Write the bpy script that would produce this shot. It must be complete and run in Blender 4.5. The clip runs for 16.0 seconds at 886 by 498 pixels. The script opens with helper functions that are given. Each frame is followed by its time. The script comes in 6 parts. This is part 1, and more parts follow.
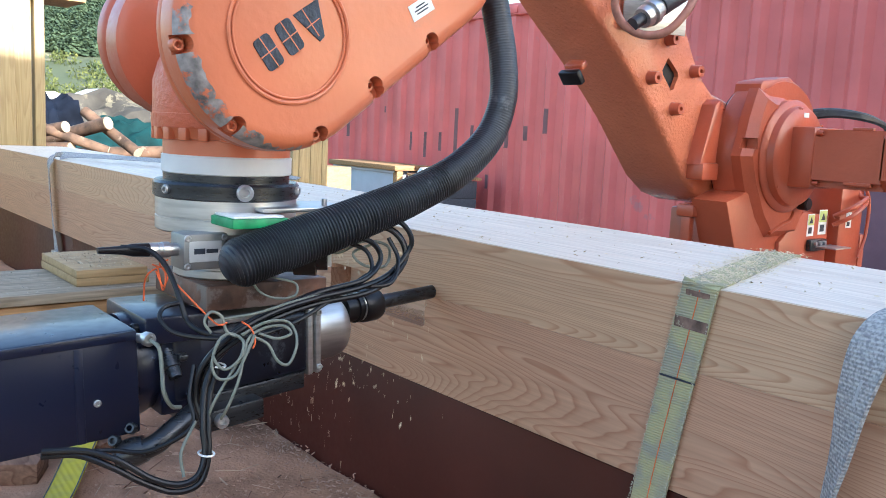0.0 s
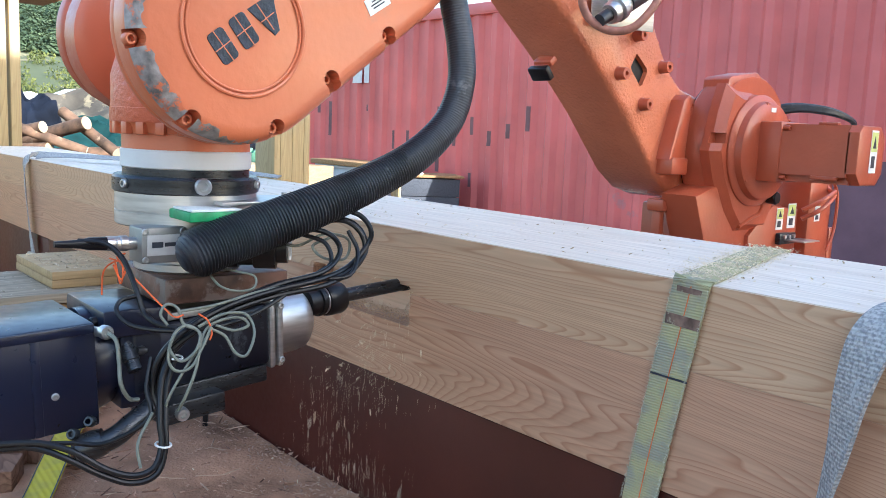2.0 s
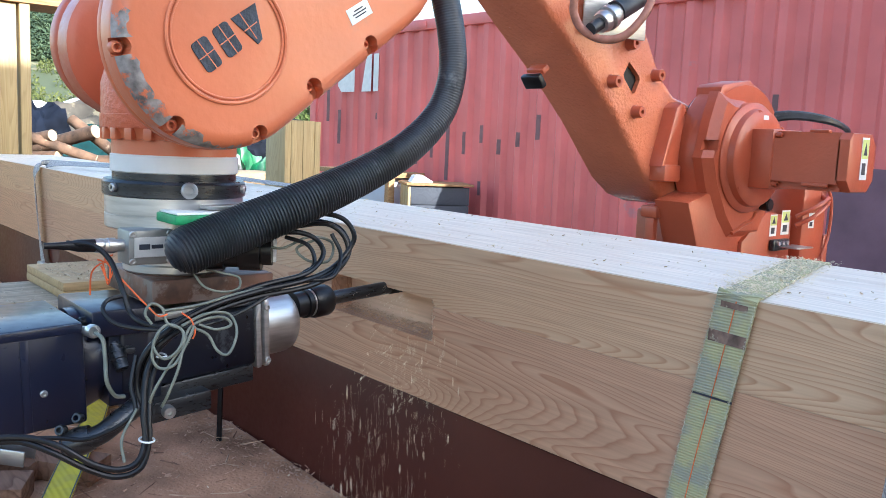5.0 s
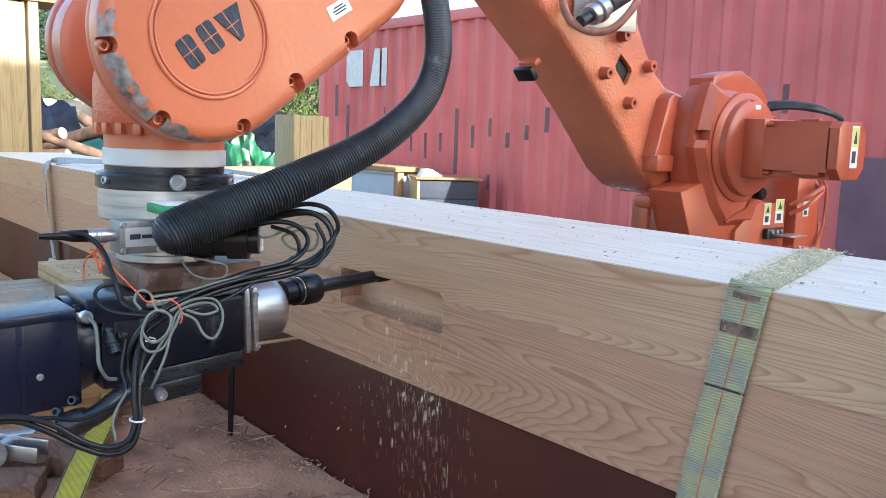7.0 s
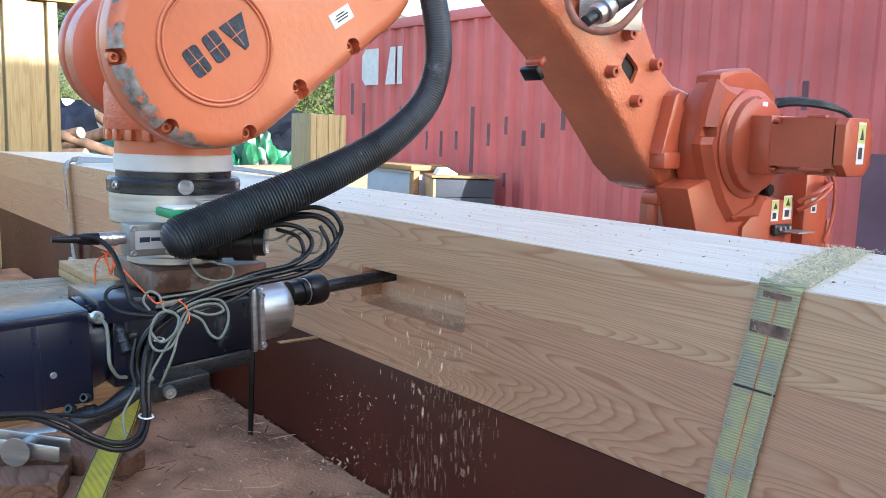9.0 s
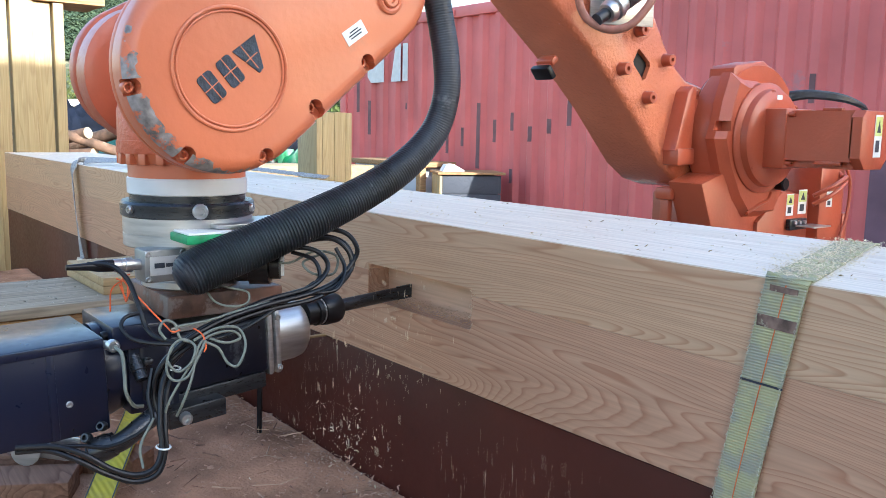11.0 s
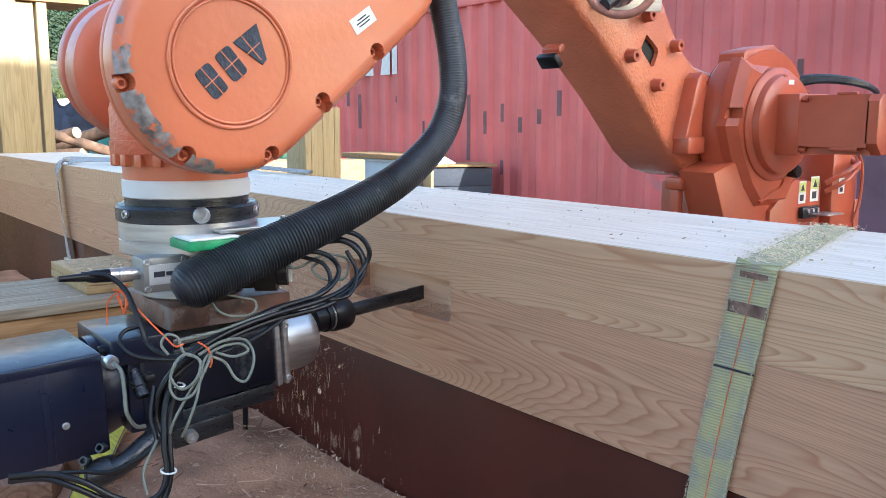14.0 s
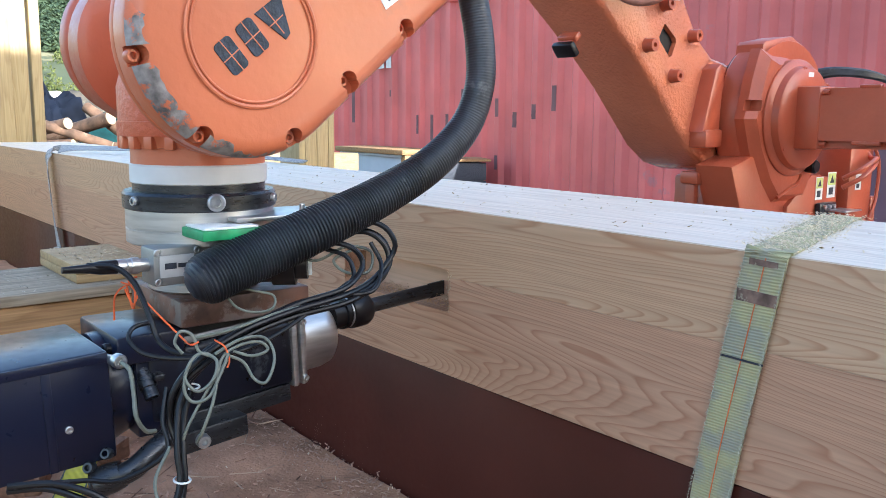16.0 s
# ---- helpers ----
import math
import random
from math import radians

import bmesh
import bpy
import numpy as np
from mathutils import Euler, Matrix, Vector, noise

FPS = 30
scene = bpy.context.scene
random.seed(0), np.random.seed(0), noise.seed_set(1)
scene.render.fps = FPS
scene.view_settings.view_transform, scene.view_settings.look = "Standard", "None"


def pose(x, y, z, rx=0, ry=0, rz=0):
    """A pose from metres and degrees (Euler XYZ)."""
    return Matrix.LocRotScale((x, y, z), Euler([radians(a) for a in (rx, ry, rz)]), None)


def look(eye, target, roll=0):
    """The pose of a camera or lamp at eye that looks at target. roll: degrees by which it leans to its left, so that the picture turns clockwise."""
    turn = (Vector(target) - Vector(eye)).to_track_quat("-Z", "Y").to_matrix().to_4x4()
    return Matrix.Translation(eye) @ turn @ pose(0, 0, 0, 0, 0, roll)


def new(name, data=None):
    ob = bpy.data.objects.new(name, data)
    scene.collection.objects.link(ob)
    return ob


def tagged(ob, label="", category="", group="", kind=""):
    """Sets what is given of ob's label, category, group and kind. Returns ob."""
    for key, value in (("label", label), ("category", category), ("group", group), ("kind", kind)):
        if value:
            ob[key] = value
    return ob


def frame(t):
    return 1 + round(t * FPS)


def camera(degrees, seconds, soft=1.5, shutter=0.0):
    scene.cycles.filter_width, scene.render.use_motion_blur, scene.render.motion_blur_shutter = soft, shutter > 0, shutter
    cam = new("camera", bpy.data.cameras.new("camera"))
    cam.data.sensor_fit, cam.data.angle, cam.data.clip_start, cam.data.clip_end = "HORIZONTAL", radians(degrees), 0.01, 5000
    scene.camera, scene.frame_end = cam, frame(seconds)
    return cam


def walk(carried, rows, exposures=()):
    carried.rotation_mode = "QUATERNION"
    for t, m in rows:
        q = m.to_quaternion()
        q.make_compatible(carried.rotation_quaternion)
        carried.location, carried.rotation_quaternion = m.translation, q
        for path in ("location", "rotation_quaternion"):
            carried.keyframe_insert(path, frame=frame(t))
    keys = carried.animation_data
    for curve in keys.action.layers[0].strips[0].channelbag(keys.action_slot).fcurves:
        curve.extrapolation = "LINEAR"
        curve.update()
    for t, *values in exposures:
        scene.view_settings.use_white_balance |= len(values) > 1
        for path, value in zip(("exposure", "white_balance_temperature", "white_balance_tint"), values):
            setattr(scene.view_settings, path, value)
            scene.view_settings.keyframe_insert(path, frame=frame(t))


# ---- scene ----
cam = camera(55.1, 16.0, soft=0.7, shutter=0.3)
PATH = [
    (0, (0.613, -0.903, 1.273), (-0.913, 0.36, 1.0), 2.8),
    (0.5, (0.6, -0.885, 1.27), (-0.913, 0.393, 0.993), 2.9),
    (1, (0.597, -0.879, 1.268), (-0.908, 0.408, 0.99), 2.7),
    (1.5, (0.591, -0.877, 1.268), (-0.91, 0.415, 0.992), 2.8),
    (2, (0.589, -0.886, 1.267), (-0.912, 0.408, 0.993), 2.5),
    (2.5, (0.571, -0.878, 1.263), (-0.931, 0.412, 0.984), 2.6),
    (3, (0.567, -0.874, 1.266), (-0.939, 0.412, 0.987), 2.3),
    (3.5, (0.556, -0.873, 1.266), (-0.952, 0.412, 0.997), 2.3),
    (4, (0.542, -0.878, 1.267), (-0.97, 0.407, 1.013), 2.6),
    (6.5, (0.532, -0.878, 1.261), (-0.989, 0.394, 0.997), 2.0),
    (7, (0.531, -0.874, 1.263), (-0.995, 0.39, 0.993), 1.9),
    (7.5, (0.528, -0.873, 1.262), (-1.004, 0.382, 0.988), 2.0),
    (8, (0.525, -0.874, 1.262), (-1.012, 0.375, 0.986), 1.9),
    (8.5, (0.518, -0.881, 1.263), (-1.024, 0.363, 0.987), 2.1),
    (9, (0.516, -0.877, 1.262), (-1.032, 0.36, 0.987), 1.7),
    (11.5, (0.52, -0.876, 1.262), (-1.037, 0.346, 0.977), 1.1),
    (12, (0.523, -0.871, 1.263), (-1.033, 0.351, 0.975), 1.1),
    (12.5, (0.527, -0.864, 1.26), (-1.026, 0.362, 0.969), 0.9),
    (13, (0.53, -0.861, 1.261), (-1.019, 0.369, 0.965), 0.3),
    (13.5, (0.533, -0.86, 1.261), (-1.015, 0.37, 0.961), 0.3),
    (14, (0.535, -0.853, 1.262), (-1.014, 0.377, 0.962), -0.0),
    (14.5, (0.532, -0.854, 1.26), (-1.015, 0.377, 0.958), 0.1),
    (15, (0.532, -0.857, 1.259), (-1.015, 0.374, 0.955), 0.1),
    (15.5, (0.53, -0.856, 1.253), (-1.013, 0.379, 0.947), 0.5),
    (16, (0.508, -0.844, 1.245), (-1.028, 0.399, 0.936), 0.5),
]
walk(cam, [(t, look(eye, target, roll)) for t, eye, target, roll in PATH], [(0, 1.74, 5500, 8), (16, 1.74, 5500, 8)])
# --- light
world = bpy.data.worlds.new("sky")
scene.world = world
world.use_nodes = True
wn = world.node_tree.nodes
sky = wn.new("ShaderNodeTexSky")
sky.sky_type = "NISHITA"
sky.sun_disc = False
sky.sun_elevation = radians(24)
sky.sun_rotation = radians(82)
sky.air_density = 1.3
sky.dust_density = 2.5
wn["Background"].inputs["Strength"].default_value = 0.15
world.node_tree.links.new(sky.outputs[0], wn["Background"].inputs["Color"])
sun_data = bpy.data.lights.new("sun", "SUN")
sun_data.energy = 4.4
sun_data.angle = radians(0.2)
sun_data.color = (1.0, 0.93, 0.82)
sun = new("sun", sun_data)
sun.matrix_world = look((0, 0, 20), (-0.9, -0.12, 20 - 0.41))


# --- materials
def material(name, colour, rough=0.6, metal=0.0, vary=0.15, scale=8.0, bump=0.15, bump_scale=60.0, second=None, stretch=(1, 1, 1), spec=0.5, coat=0.0, spots=None, spot_scale=3.0, spot_cut=0.62):
    m = bpy.data.materials.new(name)
    m.use_nodes = True
    nt = m.node_tree
    n, l = nt.nodes, nt.links
    b = n["Principled BSDF"]
    b.inputs["Roughness"].default_value = rough
    b.inputs["Metallic"].default_value = metal
    b.inputs["Specular IOR Level"].default_value = spec
    b.inputs["Coat Weight"].default_value = coat
    tc = n.new("ShaderNodeTexCoord")
    mp = n.new("ShaderNodeMapping")
    mp.inputs["Scale"].default_value = stretch
    l.new(tc.outputs["Object"], mp.inputs["Vector"])
    big = n.new("ShaderNodeTexNoise")
    big.inputs["Scale"].default_value = scale
    big.inputs["Detail"].default_value = 6
    l.new(mp.outputs[0], big.inputs["Vector"])
    ramp = n.new("ShaderNodeMix")
    ramp.data_type = "RGBA"
    c2 = second or tuple(c * (1 - vary * 2) for c in colour)
    ramp.inputs["A"].default_value = (*[min(1, c * (1 + vary)) for c in colour], 1)
    ramp.inputs["B"].default_value = (*c2, 1)
    cr = n.new("ShaderNodeMapRange")
    cr.inputs["From Min"].default_value = 0.35
    cr.inputs["From Max"].default_value = 0.68
    l.new(big.outputs["Fac"], cr.inputs["Value"])
    l.new(cr.outputs[0], ramp.inputs["Factor"])
    out = ramp.outputs["Result"]
    if spots:
        sp = n.new("ShaderNodeTexNoise")
        sp.inputs["Scale"].default_value = spot_scale
        sp.inputs["Detail"].default_value = 9
        sp.inputs["Roughness"].default_value = 0.65
        l.new(tc.outputs["Object"], sp.inputs["Vector"])
        s2 = n.new("ShaderNodeMapRange")
        s2.inputs["From Min"].default_value = spot_cut
        s2.inputs["From Max"].default_value = spot_cut + 0.05
        l.new(sp.outputs["Fac"], s2.inputs["Value"])
        mx = n.new("ShaderNodeMix")
        mx.data_type = "RGBA"
        mx.inputs["B"].default_value = (*spots, 1)
        l.new(s2.outputs[0], mx.inputs["Factor"])
        l.new(out, mx.inputs["A"])
        out = mx.outputs["Result"]
    l.new(out, b.inputs["Base Color"])
    fine = n.new("ShaderNodeTexNoise")
    fine.inputs["Scale"].default_value = bump_scale
    fine.inputs["Detail"].default_value = 4
    l.new(mp.outputs[0], fine.inputs["Vector"])
    bp = n.new("ShaderNodeBump")
    bp.inputs["Strength"].default_value = bump
    bp.inputs["Distance"].default_value = 0.004
    l.new(fine.outputs["Fac"], bp.inputs["Height"])
    l.new(bp.outputs[0], b.inputs["Normal"])
    rr = n.new("ShaderNodeMapRange")
    rr.inputs["To Min"].default_value = max(0.03, rough - 0.12)
    rr.inputs["To Max"].default_value = min(1, rough + 0.12)
    l.new(fine.outputs["Fac"], rr.inputs["Value"])
    l.new(rr.outputs[0], b.inputs["Roughness"])
    return m


def grain_wood(name, light, dark, ring=9.0, seed=0.0, contrast=1.0, rough=0.55, along=(0.35, 1, 1), weather=0.0, fibre=(6, 160, 160), sheen=0.3, knots=0.0):
    """Sawn softwood with growth rings that run along local x."""
    m = bpy.data.materials.new(name)
    m.use_nodes = True
    nt = m.node_tree
    n, l = nt.nodes, nt.links
    b = n["Principled BSDF"]
    tc = n.new("ShaderNodeTexCoord")
    info = n.new("ShaderNodeObjectInfo")
    shift = n.new("ShaderNodeVectorMath")
    shift.operation = "MULTIPLY_ADD"
    l.new(info.outputs["Random"], shift.inputs[0])
    shift.inputs[1].default_value = (7.3, 3.1, 5.7)
    l.new(tc.outputs["Object"], shift.inputs[2])
    mp = n.new("ShaderNodeMapping")
    mp.inputs["Scale"].default_value = along
    mp.inputs["Location"].default_value = (seed, seed * 0.7, seed * 1.3)
    l.new(shift.outputs[0], mp.inputs["Vector"])
    wobble = n.new("ShaderNodeTexNoise")
    wobble.inputs["Scale"].default_value = 4.5
    wobble.inputs["Detail"].default_value = 3.0
    wobble.inputs["Roughness"].default_value = 0.30
    eyes = n.new("ShaderNodeTexVoronoi")
    eyes.inputs["Scale"].default_value = 2.6
    l.new(mp.outputs[0], eyes.inputs["Vector"])
    eye = n.new("ShaderNodeMapRange")
    eye.interpolation_type = "SMOOTHSTEP"
    eye.inputs["From Min"].default_value = 0.0
    eye.inputs["From Max"].default_value = 0.22
    eye.inputs["To Min"].default_value = knots
    eye.inputs["To Max"].default_value = 0.0
    l.new(eyes.outputs["Distance"], eye.inputs["Value"])
    l.new(mp.outputs[0], wobble.inputs["Vector"])
    mul = n.new("ShaderNodeMath")
    mul.operation = "MULTIPLY"
    mul.inputs[1].default_value = ring
    l.new(wobble.outputs["Fac"], mul.inputs[0])
    frac = n.new("ShaderNodeMath")
    frac.operation = "FRACT"
    both = n.new("ShaderNodeMath")
    l.new(mul.outputs[0], both.inputs[0])
    l.new(eye.outputs[0], both.inputs[1])
    l.new(both.outputs[0], frac.inputs[0])
    ramp = n.new("ShaderNodeValToRGB")
    e = ramp.color_ramp.elements
    e[0].position, e[0].color = 0.0, (*light, 1)
    e[1].position, e[1].color = 0.86, tuple(light[k] + (dark[k] - light[k]) * 0.9 * contrast for k in range(3)) + (1,)
    e2 = ramp.color_ramp.elements.new(0.55)
    e2.color = tuple(light[k] + (dark[k] - light[k]) * 0.18 * contrast for k in range(3)) + (1,)
    e3 = ramp.color_ramp.elements.new(0.96)
    e3.color = (*light, 1)
    l.new(frac.outputs[0], ramp.inputs["Fac"])
    fib = n.new("ShaderNodeTexNoise")
    mp2 = n.new("ShaderNodeMapping")
    mp2.inputs["Scale"].default_value = fibre
    l.new(shift.outputs[0], mp2.inputs["Vector"])
    l.new(mp2.outputs[0], fib.inputs["Vector"])
    fib.inputs["Scale"].default_value = 1.0
    fib.inputs["Detail"].default_value = 5
    tone = n.new("ShaderNodeMix")
    tone.data_type = "RGBA"
    tone.blend_type = "MULTIPLY"
    tone.inputs["Factor"].default_value = 1.0
    fr = n.new("ShaderNodeMapRange")
    fr.inputs["From Min"].default_value = 0.3
    fr.inputs["From Max"].default_value = 0.7
    fr.inputs["To Min"].default_value = 0.80 - weather * 0.3
    fr.inputs["To Max"].default_value = 1.05
    l.new(fib.outputs["Fac"], fr.inputs["Value"])
    l.new(ramp.outputs[0], tone.inputs["A"])
    comb = n.new("ShaderNodeCombineColor")
    for k in range(3):
        l.new(fr.outputs[0], comb.inputs[k])
    l.new(comb.outputs[0], tone.inputs["B"])
    pat = n.new("ShaderNodeTexNoise")
    pat.inputs["Scale"].default_value = 1.7
    pat.inputs["Detail"].default_value = 3
    l.new(mp.outputs[0], pat.inputs["Vector"])
    tone2 = n.new("ShaderNodeMix")
    tone2.data_type = "RGBA"
    tone2.inputs["B"].default_value = (*[dark[k] * 0.6 + light[k] * 0.4 for k in range(3)], 1)
    pr = n.new("ShaderNodeMapRange")
    pr.inputs["From Min"].default_value = 0.45
    pr.inputs["From Max"].default_value = 0.75
    pr.inputs["To Max"].default_value = 0.45
    l.new(pat.outputs["Fac"], pr.inputs["Value"])
    l.new(pr.outputs[0], tone2.inputs["Factor"])
    l.new(tone.outputs["Result"], tone2.inputs["A"])
    l.new(tone2.outputs["Result"], b.inputs["Base Color"])
    b.inputs["Roughness"].default_value = rough
    b.inputs["Specular IOR Level"].default_value = sheen
    bp = n.new("ShaderNodeBump")
    bp.inputs["Strength"].default_value = 0.12
    bp.inputs["Distance"].default_value = 0.002
    l.new(fib.outputs["Fac"], bp.inputs["Height"])
    l.new(bp.outputs[0], b.inputs["Normal"])
    return m


M_pine = grain_wood("planed_larch", (0.60, 0.415, 0.265), (0.37, 0.175, 0.085), ring=74, knots=7.0, along=(0.2, 1, 1.7), contrast=0.85, rough=0.30, sheen=0.7)
M_pine_low = grain_wood("planed_larch_heart", (0.54, 0.335, 0.215), (0.35, 0.155, 0.085), ring=78, knots=6.0, seed=3.3, along=(0.2, 1, 1.6), contrast=0.9, rough=0.32, sheen=0.65)
# paler than the sides: the sky's brightness on the top is in this colour
M_pine_top_skylit = grain_wood("planed_larch_top_skylit", (0.80, 0.70, 0.58), (0.62, 0.48, 0.36), ring=14, seed=4.0, along=(0.2, 1.4, 1), contrast=0.35)
M_batten = grain_wood("sawn_batten", (0.46, 0.32, 0.16), (0.32, 0.20, 0.09), ring=7, seed=2.0, along=(2.2, 0.22, 2.2), contrast=0.6, fibre=(170, 6, 170), weather=0.3)
M_board = grain_wood("upright_board", (0.44, 0.33, 0.16), (0.30, 0.20, 0.09), ring=16, seed=1.0, along=(2, 2, 0.2), contrast=0.6, fibre=(160, 160, 5))
M_old_timber = grain_wood("weathered_timber", (0.50, 0.30, 0.14), (0.27, 0.14, 0.06), ring=12, seed=6.0, along=(2.2, 0.2, 2.2), contrast=0.7, weather=0.9, rough=0.85, fibre=(150, 5, 150))
M_brown = material("film_faced_ply", (0.066, 0.0155, 0.010), 0.42, vary=0.15, scale=3, bump=0.05, bump_scale=90, spots=(0.090, 0.030, 0.020), spot_scale=7, spot_cut=0.66, spec=0.25)
M_sawdust = material("sawdust", (0.45, 0.25, 0.152), 0.95, vary=0.25, scale=7, bump=1.0, bump_scale=130, spots=(0.52, 0.32, 0.21), spot_scale=45, spot_cut=0.60, spec=0.1)
M_red = material("container_paint", (0.68, 0.155, 0.138), 0.48, vary=0.10, scale=1.2, bump=0.08, bump_scale=40, spots=(0.50, 0.19, 0.19), spot_scale=2.2, spot_cut=0.66)
M_patch = material("grey_touch_up", (0.20, 0.095, 0.095), 0.7, scale=6)
M_white_paint = material("worn_white_paint", (0.72, 0.70, 0.66), 0.6, scale=12, vary=0.05, spots=(0.45, 0.20, 0.18), spot_scale=9, spot_cut=0.66)
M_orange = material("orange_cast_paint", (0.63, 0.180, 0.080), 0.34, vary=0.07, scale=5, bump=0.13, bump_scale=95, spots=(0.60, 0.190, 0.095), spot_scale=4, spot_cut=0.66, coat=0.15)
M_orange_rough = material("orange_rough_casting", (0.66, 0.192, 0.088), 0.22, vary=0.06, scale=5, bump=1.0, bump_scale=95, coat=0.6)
# redder paint of the base; also paints the shade on the wrist's far side
M_orange_base_shade = material("orange_base_and_shade_paint", (0.46, 0.094, 0.040), 0.36, vary=0.08, scale=5, bump=0.15, bump_scale=95, spots=(0.44, 0.090, 0.038), spot_scale=4, spot_cut=0.66, coat=0.1)
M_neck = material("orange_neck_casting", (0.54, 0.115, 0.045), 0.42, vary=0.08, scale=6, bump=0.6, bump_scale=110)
M_wear = material("grey_scuff", (0.30, 0.275, 0.265), 0.6, vary=0.3, scale=60, bump=0.4, spots=(0.62, 0.165, 0.07), spot_scale=38, spot_cut=0.52)
M_steel = material("machined_steel", (0.54, 0.54, 0.54), 0.36, 0.9, vary=0.1, scale=14, bump=0.03, stretch=(1, 1, 9))
M_dark_steel = material("blued_steel", (0.055, 0.058, 0.065), 0.30, 0.7, vary=0.2, scale=10, bump=0.04, stretch=(1, 1, 9))
M_black = material("black_plastic", (0.008, 0.008, 0.010), 0.34, vary=0.1, scale=20, bump=0.05, spec=0.35)
M_navy = material("navy_enamel", (0.006, 0.009, 0.026), 0.32, vary=0.2, scale=4, bump=0.012, coat=0.1, spec=0.4)
M_navy_worn = material("worn_navy_enamel", (0.006, 0.008, 0.017), 0.32, vary=0.25, scale=6, bump=0.06, spots=(0.055, 0.06, 0.07), spot_scale=16, spot_cut=0.60, spec=0.4)
M_cap = grain_wood("silvered_board", (0.46, 0.385, 0.28), (0.25, 0.19, 0.125), ring=9, seed=5.0, along=(2.2, 0.2, 2.2), contrast=0.7, weather=1.2, rough=0.9, fibre=(150, 5, 150))
M_cut = grain_wood("fresh_cut_larch", (0.72, 0.49, 0.34), (0.58, 0.36, 0.23), ring=12, seed=7.0, along=(0.2, 1, 1.6), contrast=0.5)
M_rust = material("rusty_plate", (0.15, 0.072, 0.045), 0.55, 0.1, vary=0.4, scale=16, bump=0.35, spots=(0.17, 0.13, 0.11), spot_scale=12, spot_cut=0.56)
M_whitering = material("white_nylon", (0.74, 0.73, 0.71), 0.5, vary=0.05, scale=10, bump=0.1, spots=(0.55, 0.52, 0.48), spot_scale=18, spot_cut=0.68)
M_hose = material("corrugated_rubber", (0.030, 0.033, 0.041), 0.40, vary=0.3, scale=20, bump=0.1, spots=(0.10, 0.105, 0.11), spot_scale=14, spot_cut=0.62)
M_grey_cable = material("grey_cable", (0.165, 0.175, 0.14), 0.5, vary=0.08, scale=20, bump=0.05)
M_green = material("green_board", (0.03, 0.30, 0.11), 0.45, vary=0.2, scale=40)
M_cord = material("orange_cord", (0.75, 0.13, 0.03), 0.7, vary=0.1, scale=60)
M_label = material("label_white", (0.80, 0.80, 0.78), 0.45, vary=0.04, scale=30)
M_yellow = material("yellow_label", (0.72, 0.62, 0.06), 0.45, vary=0.05, scale=30)
M_lime = material("lime_label", (0.62, 0.68, 0.22), 0.45, vary=0.05, scale=30)
M_print = material("dark_print", (0.03, 0.035, 0.05), 0.5, scale=60, bump=0.1)
M_logo = material("dark_logo", (0.035, 0.045, 0.065), 0.55, vary=0.25, scale=60, bump=0.5, bump_scale=200)


# --- mesh helpers
def box(bm, x0, x1, y0, y1, z0, z1, bevel=0.0, seg=2, m=None):
    r = bmesh.ops.create_cube(bm, size=1.0)
    vs = r["verts"]
    bmesh.ops.scale(bm, vec=(abs(x1 - x0), abs(y1 - y0), abs(z1 - z0)), verts=vs)
    bmesh.ops.translate(bm, vec=((x0 + x1) / 2, (y0 + y1) / 2, (z0 + z1) / 2), verts=vs)
    if bevel:
        es = list({e for v in vs for e in v.link_edges})
        r2 = bmesh.ops.bevel(bm, geom=es, offset=bevel, segments=seg, profile=0.5, affect="EDGES", clamp_overlap=True)
        vs = list({v for f in r2["faces"] for v in f.verts} | {v for v in vs if v.is_valid})
    if m:
        bmesh.ops.transform(bm, matrix=m, verts=vs)
    return vs


def frame_to(a, b):
    """A pose at a whose z axis points to b."""
    a, b = Vector(a), Vector(b)
    return Matrix.Translation(a) @ (b - a).to_track_quat("Z", "Y").to_matrix().to_4x4()


def lathe(bm, a, b, profile, seg=40):
    """A turned body about the line a-b; profile rows are (share of the way or metres along, radius)."""
    m = frame_to(a, b)
    rings = []
    for h, r in profile:
        rings.append([bm.verts.new(m @ Vector((r * math.cos(k * math.tau / seg), r * math.sin(k * math.tau / seg), h))) for k in range(seg)])
    for p, q in zip(rings, rings[1:]):
        for k in range(seg):
            bm.faces.new((p[k], p[(k + 1) % seg], q[(k + 1) % seg], q[k]))
    bm.faces.new(rings[0][::-1])
    bm.faces.new(rings[-1])
    return rings


def rod(bm, a, b, r, seg=24, bevel=0.0):
    h = (Vector(b) - Vector(a)).length
    pr = [(0, r), (h, r)] if not bevel else [(0, r - bevel), (bevel * 0.4, r - bevel * 0.3), (bevel, r), (h - bevel, r), (h - bevel * 0.4, r - bevel * 0.3), (h, r - bevel)]
    lathe(bm, a, b, pr, seg)


def smooth_line(points, n=10):
    """Points along a Catmull-Rom line."""
    p = [Vector(q) for q in points]
    p = [p[0] * 2 - p[1]] + p + [p[-1] * 2 - p[-2]]
    out = []
    for i in range(1, len(p) - 2):
        for k in range(n):
            t = k / n
            a, b, c, d = p[i - 1], p[i], p[i + 1], p[i + 2]
            out.append(0.5 * (2 * b + (c - a) * t + (2 * a - 5 * b + 4 * c - d) * t * t + (3 * b - a - 3 * c + d) * t ** 3))
    out.append(p[-2])
    return out


